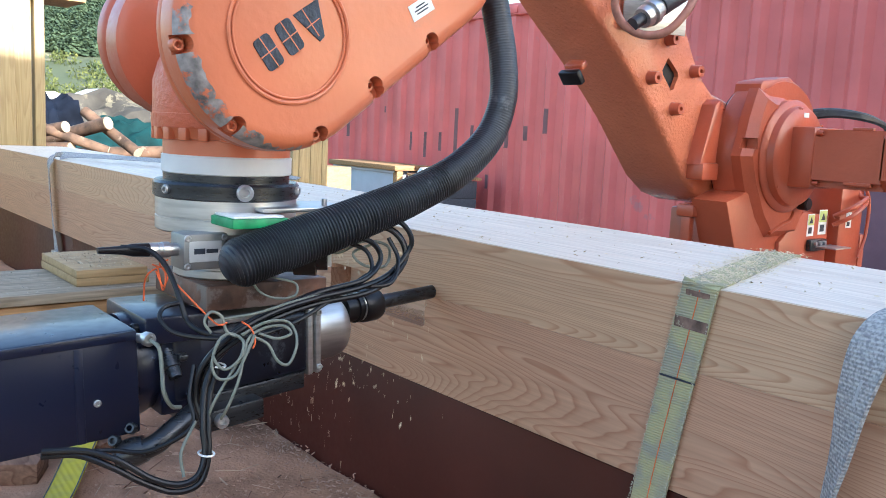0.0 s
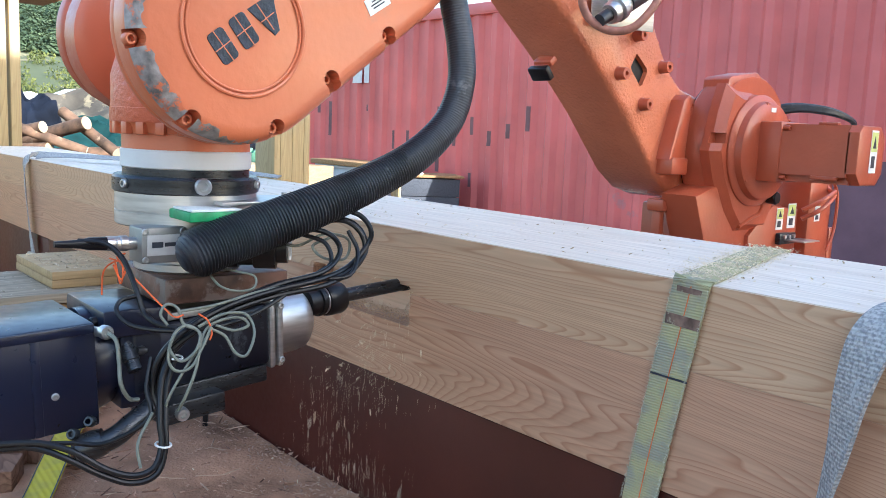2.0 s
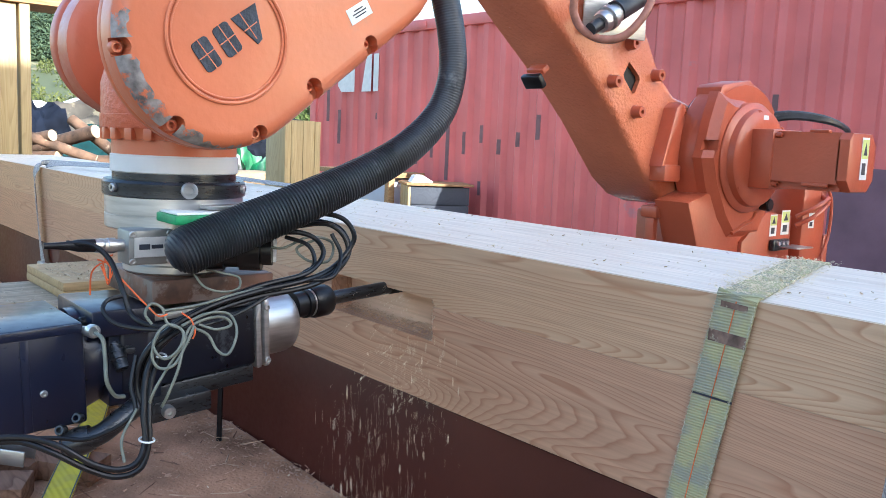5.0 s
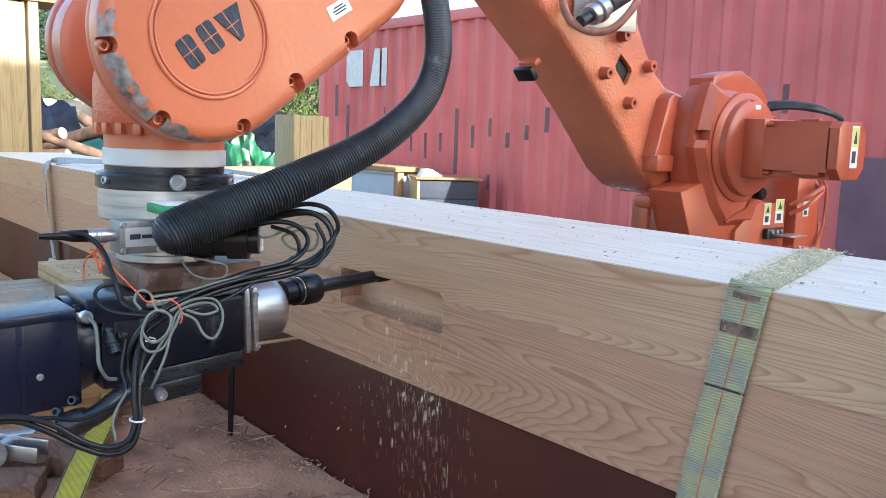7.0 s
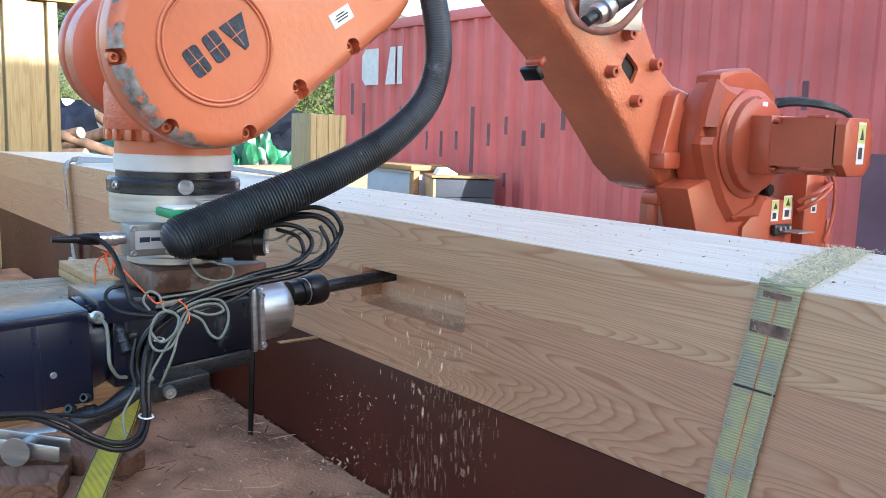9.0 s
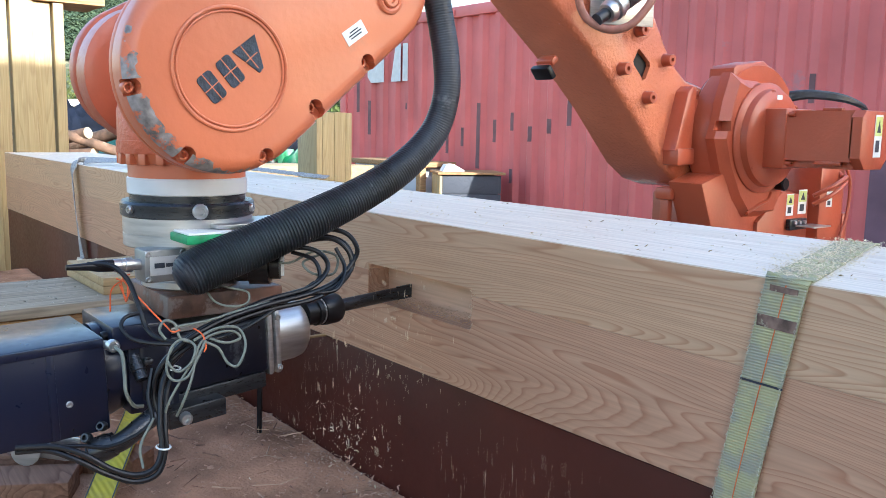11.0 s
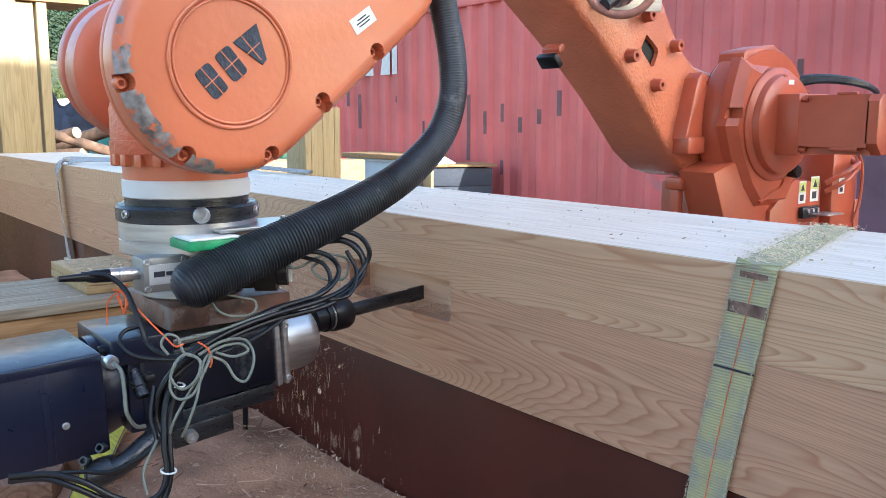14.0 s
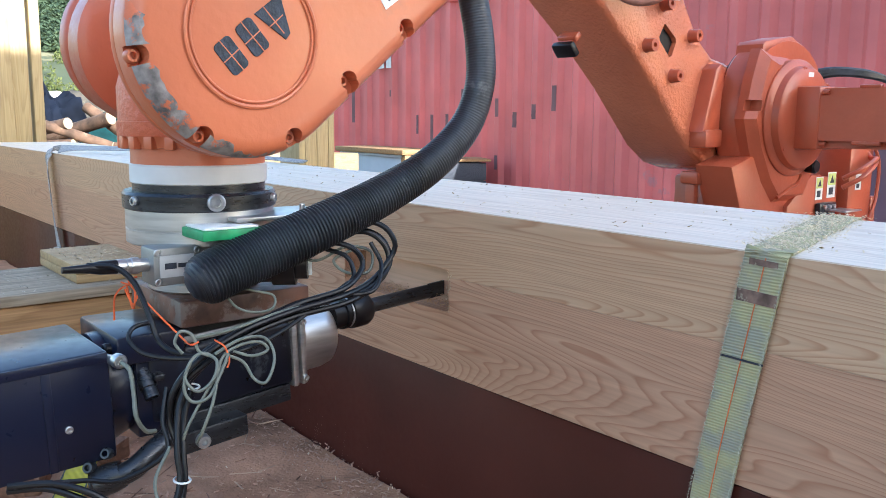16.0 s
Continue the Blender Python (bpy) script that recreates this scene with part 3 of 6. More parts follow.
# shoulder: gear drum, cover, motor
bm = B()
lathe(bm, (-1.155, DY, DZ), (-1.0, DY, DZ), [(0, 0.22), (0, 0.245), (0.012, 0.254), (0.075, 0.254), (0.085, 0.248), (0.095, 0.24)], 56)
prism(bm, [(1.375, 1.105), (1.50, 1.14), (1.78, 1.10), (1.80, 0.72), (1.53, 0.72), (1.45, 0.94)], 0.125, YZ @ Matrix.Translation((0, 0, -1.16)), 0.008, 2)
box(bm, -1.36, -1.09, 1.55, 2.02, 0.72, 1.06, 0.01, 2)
base = part("shoulder", bm, M_orange_base_shade, robot)
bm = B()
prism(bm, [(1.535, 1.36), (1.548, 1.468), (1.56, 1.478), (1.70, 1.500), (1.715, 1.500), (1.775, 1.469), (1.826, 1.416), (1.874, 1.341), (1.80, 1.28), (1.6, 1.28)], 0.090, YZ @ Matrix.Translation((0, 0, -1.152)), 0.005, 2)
ear = part("lifting_ear", bm, M_orange_base_shade, base)
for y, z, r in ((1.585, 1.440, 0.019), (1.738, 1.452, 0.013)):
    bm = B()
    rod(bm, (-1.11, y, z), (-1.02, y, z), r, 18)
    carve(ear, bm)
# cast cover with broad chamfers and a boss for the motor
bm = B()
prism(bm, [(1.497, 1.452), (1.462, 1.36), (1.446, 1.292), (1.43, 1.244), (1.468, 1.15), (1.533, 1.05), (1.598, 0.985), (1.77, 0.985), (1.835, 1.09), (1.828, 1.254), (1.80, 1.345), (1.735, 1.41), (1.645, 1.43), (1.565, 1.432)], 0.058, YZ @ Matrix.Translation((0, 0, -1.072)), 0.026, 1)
gear = part("gear_cover", bm, M_orange_base_shade, base, angle=20)
bm = B()
box(bm, -1.05, -1.0, 1.42, 1.478, 1.268, 1.30)
carve(gear, bm)
bm = B()
tube(bm, [(-1.016, 1.60, 1.005), (-1.014, 1.66, 1.03), (-1.012, 1.71, 1.045), (-1.012, 1.73, 1.07)], 0.006, 8)
part("weld_bead", bm, M_orange_base_shade, base)
bm = B()
box(bm, -0.972, -0.970, 1.655, 1.685, 1.372, 1.386, m=pose(0, 0, 0))
part("small_label", bm, M_label, base)
bm = B()
lathe(bm, (-1.03, 1.665, 1.248), (-0.9, 1.665, 1.248), [(0, 0.178), (0.022, 0.178), (0.028, 0.172), (0.032, 0.158), (0.052, 0.154), (0.058, 0.146), (0.06, 0.10)], 56)
part("motor_flange", bm, M_orange_base_shade, base)
for y, z in ((1.642, 1.392), (1.55, 1.325), (1.78, 1.345), (1.555, 1.16)):
    bm = B()
    bolt_head(bm, (-0.985, y, z), (1, 0, 0), 0.011, 0.012)
    part("cap_screw", bm, M_orange_base_shade, base)
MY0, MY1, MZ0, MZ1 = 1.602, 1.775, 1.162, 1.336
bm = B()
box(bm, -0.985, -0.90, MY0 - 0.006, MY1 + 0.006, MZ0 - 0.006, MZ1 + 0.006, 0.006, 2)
part("motor_front", bm, M_orange_base_shade, base)
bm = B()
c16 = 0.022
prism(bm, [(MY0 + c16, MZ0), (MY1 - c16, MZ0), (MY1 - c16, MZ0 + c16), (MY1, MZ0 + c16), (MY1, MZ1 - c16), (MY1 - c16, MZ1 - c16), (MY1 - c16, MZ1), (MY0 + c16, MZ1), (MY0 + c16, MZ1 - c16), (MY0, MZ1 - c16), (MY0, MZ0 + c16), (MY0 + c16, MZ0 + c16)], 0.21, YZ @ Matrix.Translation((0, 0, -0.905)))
motor = part("motor", bm, M_orange_base_shade, base)
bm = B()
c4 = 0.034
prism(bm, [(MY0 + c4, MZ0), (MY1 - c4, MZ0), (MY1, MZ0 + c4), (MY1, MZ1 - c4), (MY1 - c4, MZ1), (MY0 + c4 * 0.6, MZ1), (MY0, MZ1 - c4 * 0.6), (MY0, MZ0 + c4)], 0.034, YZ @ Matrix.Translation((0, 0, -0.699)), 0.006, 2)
part("motor_end_cap", bm, M_orange_base_shade, motor)
for y, z in ((MY0 + 0.012, MZ0 + 0.012), (MY1 - 0.012, MZ0 + 0.012), (MY0 + 0.012, MZ1 - 0.012), (MY1 - 0.012, MZ1 - 0.012)):
    bm = B()
    bolt_head(bm, (-0.9, y, z), (1, 0, 0), 0.008, 0.018)
    part("motor_screw", bm, M_orange_base_shade, motor)
bm = B()
box(bm, -0.80, -0.74, MY0 + 0.02, MY0 + 0.04, MZ1 - 0.002, MZ1 + 0.008, 0.003)
part("motor_clamp", bm, M_orange_base_shade, motor)
bm = B()
box(bm, -0.80, -0.72, MY0 - 0.004, MY0 + 0.01, MZ0 + 0.01, MZ0 + 0.022, 0.003)
part("motor_clamp", bm, M_orange_base_shade, motor)


def sticker(parent, at, u, v, w, h, kind):
    """A small warning label whose face lies in the directions u and v."""
    u, v = Vector(u).normalized(), Vector(v).normalized()
    m = Matrix.Translation(at) @ Matrix((u, v, u.cross(v))).transposed().to_4x4()
    bm = B()
    box(bm, -w / 2, w / 2, -h / 2, h / 2, 0, 0.001, m=m)
    st = part("warning_label", bm, M_label, parent, "white and yellow warning label")
    bm = B()
    box(bm, -w * 0.45, w * 0.45, 0, h * 0.45, 0.001, 0.0016, m=m)
    part("yellow_field", bm, M_lime if kind else M_label, st)
    bm = B()
    prism(bm, [(-w * 0.25, h * 0.08), (w * 0.25, h * 0.08), (0, h * 0.38)], 0.0006, m @ Matrix.Translation((0, 0, 0.0016)))
    part("pictogram", bm, M_print, st)
    bm = B()
    box(bm, -w * 0.3, w * 0.2, -h * 0.38, -h * 0.1, 0.001, 0.0016, m=m @ pose(0, 0, 0, 0, 0, 0))
    part("pictogram", bm, M_print, st)


sticker(motor, (-0.6645, 1.70, 1.262), (0, 1, 0), (0, 0, 1), 0.045, 0.125, True)
bm = B()
lathe(bm, (-1.03, 1.755, 1.098), (-0.96, 1.755, 1.098), [(0, 0.012), (0.02, 0.012), (0.021, 0.02), (0.05, 0.022), (0.055, 0.018)], 18)
part("bleed_plug", bm, M_black, base)
bm = B()
prism(bm, [(1.675, 0.72), (1.675, 0.972), (1.815, 1.068), (1.99, 1.052), (1.99, 0.72)], 0.055, YZ @ Matrix.Translation((0, 0, -1.075)), 0.005, 2)
cbox = part("connection_box", bm, M_orange_base_shade, base)
sticker(cbox, (-1.0195, 1.865, 1.022), (0, 1, 0), (0, 0, 1), 0.045, 0.075, True)
sticker(cbox, (-1.0195, 1.945, 1.030), (0, 1, 0), (0, 0, 1), 0.055, 0.085, True)
bm = B()
box(bm, -1.02, -1.0, 1.845, 1.955, 0.935, 0.975, 0.006, 2)
part("plug_housing", bm, M_dark_steel, cbox)
bm = B()
box(bm, -1.005, -0.93, 1.875, 1.985, 0.948, 0.953, 0.001)
part("hinged_lid", bm, M_steel, cbox)
for k in range(3):
    bm = B()
    rod(bm, (-1.002, 1.865 + k * 0.03, 0.962), (-0.990, 1.865 + k * 0.03, 0.962), 0.007, 12)
    part("pin_socket", bm, M_steel, cbox)
bm = B()
box(bm, -1.15, -1.0, 2.03, 2.20, 0.82, 1.17, 0.014, 2)
box(bm, -1.06, -1.0, 2.20, 2.24, 0.70, 0.98, 0.008, 2)
gbox = part("gear_housing", bm, M_orange_base_shade, base)
sticker(gbox, (-0.9995, 2.09, 1.035), (0, 1, 0), (0, 0, 1), 0.04, 0.055, False)
for dz in (0, 0.03):
    bm = B()
    tube(bm, [(-1.0, 1.98, 1.02 + dz), (-0.955, 2.02, 1.055 + dz), (-0.95, 2.10, 1.10 + dz * 0.5), (-0.99, 2.15, 1.115), (-1.01, 2.15, 1.14)], 0.008, 10)
    part("motor_cable", bm, M_orange_base_shade, gbox)
bm = B()
tube(bm, [(-0.995, 2.16, 1.17), (-0.985, 2.20, 1.10), (-0.985, 2.20, 0.98), (-0.99, 2.17, 0.9)], 0.006, 8)
part("cable_tail", bm, M_orange_base_shade, gbox)
for dz in (0, 0.012, 0.022):
    bm = B()
    tube(bm, [(-1.10, 1.86, 1.37 + dz), (-1.02, 1.92, 1.392 + dz * 0.6), (-0.95, 2.02, 1.385 + dz * 0.4), (-0.93, 2.13, 1.365), (-0.95, 2.2, 1.34)], 0.010, 10)
    part("dress_cable", bm, M_hose, base)
# brake strut below the arm
bm = B()
box(bm, -1.20, -1.165, 1.385, 1.41, 0.86, 1.09, 0.006)
box(bm, -1.215, -1.15, 1.375, 1.42, 1.045, 1.085, 0.008)
box(bm, -1.20, -1.165, 1.385, 1.56, 0.915, 0.935, 0.006)
rod(bm, (-1.19, 1.41, 0.90), (-1.12, 1.56, 0.90), 0.018, 16)
part("strut", bm, M_orange_base_shade, base)
# pedestal and carriage
bm = B()
lathe(bm, (-1.25, 1.72, 0.22), (-1.25, 1.72, 0.75), [(0, 0.40), (0.05, 0.40), (0.06, 0.33), (0.42, 0.31), (0.5, 0.34), (0.53, 0.34)], 40)
box(bm, -1.70, -0.80, 1.28, 2.16, 0.12, 0.24, 0.01)
part("pedestal", bm, M_orange_base_shade, robot)
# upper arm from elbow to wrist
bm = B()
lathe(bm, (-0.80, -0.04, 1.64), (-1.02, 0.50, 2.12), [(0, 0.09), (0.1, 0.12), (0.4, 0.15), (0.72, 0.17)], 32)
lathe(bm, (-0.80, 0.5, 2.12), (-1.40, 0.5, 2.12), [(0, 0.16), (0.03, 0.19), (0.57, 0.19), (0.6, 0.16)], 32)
part("upper_arm", bm, M_orange_base_shade, robot)
# the rails on which the carriage rolls
track = thing("robot_rail_track", "dark steel rail track behind the beam", "track")
for y in (1.38, 2.06):
    bm = B()
    box(bm, -3.2, 1.6, y - 0.05, y + 0.05, 0.0, 0.12, 0.008)
    part("rail", bm, M_dark_steel, track)
# --- the milling spindle on its tool changer
spindle = thing("milling_spindle", "navy and silver milling spindle on a tool changer", "milling spindle")


def turned(name, z0, rows, mat, parent, seg=48, label=""):
    bm = B()
    lathe(bm, (FX, FY, z0), (FX, FY, z0 + 1), rows, seg)
    return part(name, bm, mat, parent, label)


ring = turned("adapter_ring", 1.2035, [(0, 0.084), (0.0015, 0.086), (0.023, 0.086), (0.0245, 0.084)], M_whitering, spindle, label="white nylon adapter ring")
turned("gap_ring", 1.194, [(0, 0.0835), (0.011, 0.0835)], M_dark_steel, spindle)
master = turned("changer_master", 1.1715, [(0, 0.0935), (0.002, 0.0965), (0.019, 0.0965), (0.0225, 0.0935)], M_dark_steel, spindle, label="blackened tool changer master plate")
turned("changer_body", 1.128, [(0, 0.091), (0.002, 0.0935), (0.0185, 0.0935), (0.019, 0.0925), (0.021, 0.0925), (0.0215, 0.0935), (0.0435, 0.0935)], M_steel, spindle, label="bare machined changer ring")
turned("changer_tool_plate", 1.066, [(0, 0.066), (0.003, 0.070), (0.012, 0.070), (0.013, 0.064), (0.05, 0.064), (0.052, 0.072), (0.063, 0.072)], M_steel, spindle)
for a, r in ((-12, 0.011), (-75, 0.006), (45, 0.006)):
    aa = radians(a)
    d = Vector((math.cos(aa), math.sin(aa), 0))
    bm = B()
    bolt_head(bm, Vector((FX, FY, 1.184)) + d * 0.0955, d, r, 0.006)
    part("lock_screw", bm, M_steel, master)
# little hook plate beside the lock screw, sensor board and its bracket
bm = B()
box(bm, -0.665, -0.572, -0.400, -0.262, 1.1605, 1.166, 0.001)
box(bm, -0.600, -0.594, -0.30, -0.294, 1.166, 1.176, 0.001)
part("sensor_bracket", bm, M_steel, spindle)
bm = B()
box(bm, -0.615, -0.552, -0.452, -0.375, 1.144, 1.156, 0.002)
gb = part("terminal_board", bm, M_green, spindle, "green terminal board with a white cover")
bm = B()
box(bm, -0.612, -0.556, -0.448, -0.380, 1.156, 1.159, 0.001)
part("cover", bm, M_label, gb)
# air block with its maker's plate
bm = B()
box(bm, -0.64, -0.597, -0.494, -0.436, 1.089, 1.134, 0.003, 2)
blk = part("air_block", bm, material("grey_casting", (0.30, 0.30, 0.29), 0.45, 0.6, vary=0.1, scale=20), spindle)
bm = B()
box(bm, -0.5975, -0.5962, -0.487, -0.445, 1.099, 1.125, 0.0003, 1)
pl = part("maker_plate", bm, material("pale_plate", (0.52, 0.52, 0.52), 0.45, 0.1, vary=0.06, scale=40), blk)
bm = B()
box(bm, -0.5964, -0.5956, -0.481, -0.467, 1.109, 1.116)
box(bm, -0.5964, -0.5956, -0.465, -0.450, 1.110, 1.115)
part("print_bar", bm, M_print, pl)
for y in (-0.489, -0.441):
    for z in (1.094, 1.129):
        bm = B()
        bolt_head(bm, (-0.598, y, z), (1, 0, 0), 0.0042, 0.003)
        part("block_screw", bm, M_steel, blk)
bm = B()
lathe(bm, (-0.618, -0.492, 1.113), (-0.616, -0.56, 1.1155), [(0, 0.008), (0.012, 0.008), (0.013, 0.0098), (0.022, 0.0098), (0.023, 0.009), (0.027, 0.009), (0.0275, 0.0084), (0.029, 0.009), (0.0295, 0.009), (0.038, 0.0088)], 20)
lc = part("cable_plug", bm, M_steel, blk, "ribbed metal cable plug")
bm = B()
lathe(bm, (-0.617, -0.53, 1.1145), (-0.616, -0.60, 1.117), [(0, 0.0084), (0.02, 0.0078), (0.03, 0.0055), (0.05, 0.0042), (0.06, 0.0036)], 18)
part("boot", bm, M_black, lc)
bm = B()
lathe(bm, (-0.66, -0.42, 1.103), (-0.575, -0.30, 1.103), [(0, 0.03), (0.08, 0.03), (0.081, 0.026), (0.10, 0.026), (0.101, 0.030), (0.130, 0.030), (0.131, 0.022), (0.145, 0.022)], 24)
part("air_valve", bm, M_black, spindle)
bm = B()
box(bm, -0.585, -0.575, -0.302, -0.296, 1.085, 1.130, 0.001)
part("valve_tag", bm, M_label, spindle)
# rusty mounting plate
bm = B()
box(bm, -0.775, -0.603, -0.462, -0.285, 1.033, 1.066, 0.003, 2)
part("mounting_plate", bm, M_rust, spindle, "rusty steel mounting plate")
bm = B()
bolt_head(bm, (-0.745, -0.44, 1.066), (0, 0, 1), 0.009, 0.014)
part("plate_bolt", bm, M_black, spindle)
# spindle body
bm = B()
box(bm, -0.745, -0.641, -0.50, -0.292, 0.923, 1.013, 0.008, 3)
part("spindle_body", bm, M_navy_worn, spindle, "navy enamelled spindle body")
bm = B()
box(bm, -0.74, -0.645, -0.47, -0.300, 1.0135, 1.024, 0.003)
part("top_rail", bm, material("grey_alu", (0.34, 0.35, 0.36), 0.4, 0.6, scale=12), spindle)
bm = B()
for y0, y1 in ((-0.296, -0.285), (-0.282, -0.271)):
    box(bm, -0.748, -0.637, y0, y1, 0.917, 1.020, 0.005, 2)
ep = part("end_plate", bm, M_steel, spindle)
for z in (0.927, 1.008):
    bm = B()
    bolt_head(bm, (-0.638, -0.277, z), (1, 0, 0), 0.005, 0.004)
    part("plate_screw", bm, M_steel, ep)
bm = B()
lathe(bm, (-0.692, -0.272, 0.970), (-0.692, -0.15, 0.970), [(0, 0.0505), (0.045, 0.0505), (0.058, 0.048), (0.066, 0.040), (0.068, 0.03)], 44)
part("nose", bm, M_steel, spindle, "bare aluminium spindle nose")
CX, CZ = -0.694, 0.988
bm = B()
lathe(bm, (CX, -0.21, CZ), (CX, 0, CZ), [(0, 0.021), (0.02, 0.021), (0.021, 0.024), (0.028, 0.024), (0.029, 0.021), (0.034, 0.021), (0.0345, 0.025), (0.040, 0.0265), (0.064, 0.0265), (0.070, 0.024), (0.071, 0.013)], 32)
part("collet_nut", bm, M_black, spindle, "black collet nut")
bm = B()
torus(bm, (CX, -0.184, CZ), (0, 1, 0), 0.0215, 0.002, 32)
torus(bm, (CX, -0.177, CZ), (0, 1, 0), 0.0215, 0.0015, 32)
part("nut_ring", bm, M_steel, spindle)
bm = B()
rod(bm, (CX, -0.145, CZ), (CX, 0.016, CZ), 0.0115, 24)
for k in range(2):
    a = k * math.pi
    box(bm, -0.002, 0.002, 0, 0.0125, -0.05, 0.0, m=Matrix.Translation((CX, 0.018, CZ)) @ pose(0, 0, 0, 90) @ pose(0, 0, 0, 0, 0, math.degrees(a)))
part("milling_bit", bm, M_dark_steel, spindle, "dark steel milling bit")
# motor end
bm = B()
box(bm, -0.762, -0.597, -0.98, -0.548, 0.894, 1.0225, 0.004, 2)
mo = part("motor_box", bm, M_navy, spindle, "glossy navy motor housing")
bm = B()
box(bm, -0.599, -0.5955, -0.98, -0.55, 1.010, 1.0215, 0.001)
box(bm, -0.599, -0.596, -0.622, -0.612, 0.895, 1.010, 0.001)
part("housing_edge", bm, M_navy, mo)
for y, z in ((-0.598, 0.941),):
    bm = B()
    bolt_head(bm, (-0.597, y, z), (1, 0, 0), 0.0045, 0.003)
    part("housing_screw", bm, M_steel, mo)
bm = B()
lathe(bm, (-0.685, -0.548, 0.957), (-0.685, -0.49, 0.957), [(0, 0.066), (0.02, 0.068), (0.03, 0.064), (0.048, 0.056), (0.052, 0.05)], 40)
part("bearing_flange", bm, M_navy, spindle)
bm = B()
box(bm, -0.76, -0.615, -0.535, -0.452, 0.995, 1.030, 0.004, 2)
box(bm, -0.75, -0.622, -0.512, -0.44, 0.900, 1.0, 0.004, 2)
gb2 = part("clamp_block", bm, M_navy, spindle)
bm = B()
bolt_head(bm, (-0.64, -0.535, 1.012), (0, -1, 0), 0.008, 0.008)
part("block_bolt", bm, M_black, gb2)
bm = B()
rod(bm, (-0.63, -0.545, 1.005), (-0.569, -0.548, 1.0165), 0.006, 14)
bolt_head(bm, (-0.574, -0.548, 1.0160), (1, 0, 0.1), 0.0085, 0.012)
part("hose_nipple", bm, M_steel, spindle)
bm = B()
lathe(bm, (-0.63, -0.503, 0.985), (-0.60, -0.498, 0.945), [(0, 0.0085), (0.012, 0.0085), (0.013, 0.0105), (0.026, 0.0105), (0.027, 0.0088), (0.04, 0.0088)], 18)
box(bm, -0.625, -0.606, -0.495, -0.482, 0.972, 0.981, 0.003)
part("signal_connector", bm, M_dark_steel, spindle)
bm = B()
box(bm, -0.72, -0.615, -0.475, -0.385, 0.884, 0.912, 0.003, 2)
box(bm, -0.70, -0.64, -0.46, -0.30, 0.900, 0.925, 0.003, 2)
lb = part("lower_bracket", bm, M_dark_steel, spindle)
bm = B()
bolt_head(bm, (-0.615, -0.452, 0.898), (1, -0.2, 0), 0.009, 0.012)
part("bracket_bolt", bm, M_steel, lb)
bm = B()
tube(bm, [(-0.60, -0.47, 0.912), (-0.585, -0.51, 0.895), (-0.58, -0.54, 0.880), (-0.60, -0.575, 0.868)], 0.013, 14)
lathe(bm, (-0.585, -0.545, 0.878), (-0.605, -0.585, 0.862), [(0, 0.016), (0.012, 0.018), (0.03, 0.018), (0.034, 0.013)], 18)
part("drain_pipe", bm, M_dark_steel, spindle)
bm = B()
for y, z in ((-0.555, 0.900), (-0.575, 0.888), (-0.56, 0.872)):
    bolt_head(bm, (-0.60, y, z), (0.6, -0.6, 0.3), 0.007, 0.010)
part("pipe_fitting", bm, M_dark_steel, spindle)

# the spindle sits turned and nose-up on its plate, the motor housing a little less
def lean(names, x, y, z, turn, rise, forward=0.0):
    m = Matrix.Translation((x, y, z)) @ pose(0, 0, 0, 0, 0, turn) @ pose(0, forward, 0, rise) @ Matrix.Translation((-x, -y, -z))
    for ob in spindle.children_recursive:
        if ob.name.split(".")[0] in names:
            ob.data.transform(m)


lean({"spindle_body", "top_rail", "end_plate", "plate_screw", "nose", "milling_bit", "lower_bracket", "bracket_bolt"}, -0.66, -0.28, 0.967, 6.0, 2.5)
lean({"collet_nut", "nut_ring"}, -0.66, -0.28, 0.967, 6.0, 2.5, 0.020)
lean({"motor_box", "housing_edge", "housing_screw"}, -0.66, -0.548, 0.957, 0.0, 2.2)

# suction hose with its rings
bm = B()
line = [(-0.545, -0.462, 1.104), (-0.542, -0.444, 1.115), (-0.541, -0.411, 1.131), (-0.537, -0.372, 1.148), (-0.523, -0.295, 1.186), (-0.515, -0.208, 1.23), (-0.504, -0.138, 1.277), (-0.5, -0.085, 1.334), (-0.495, -0.07, 1.393), (-0.501, -0.072, 1.451), (-0.51, -0.083, 1.507), (-0.519, -0.1, 1.57), (-0.534, -0.117, 1.641)]
dense = smooth_line(line, 420)
even, gone = [dense[0]], 0.0
for a_, b_ in zip(dense, dense[1:]):
    gone += (b_ - a_).length
    if gone >= 0.00095:
        even.append(b_)
        gone = 0.0


def hose_radius(i, n):
    f = min(1.0, max(0.0, i / n - 0.15) / 0.5)
    e = max(0.0, 1 - i / 26)
    return math.sqrt(1 - 0.86 * e * e) * (0.0312 - 0.0102 * f) * (1 - (0.0, 0.1, 0.9, 1.0)[i % 4] * (0.095 - 0.077 * f))


tube(bm, even, 0.03, 24, 1, radii=hose_radius)
hose = part("suction_hose", bm, M_hose, spindle, "black corrugated suction hose", angle=60)

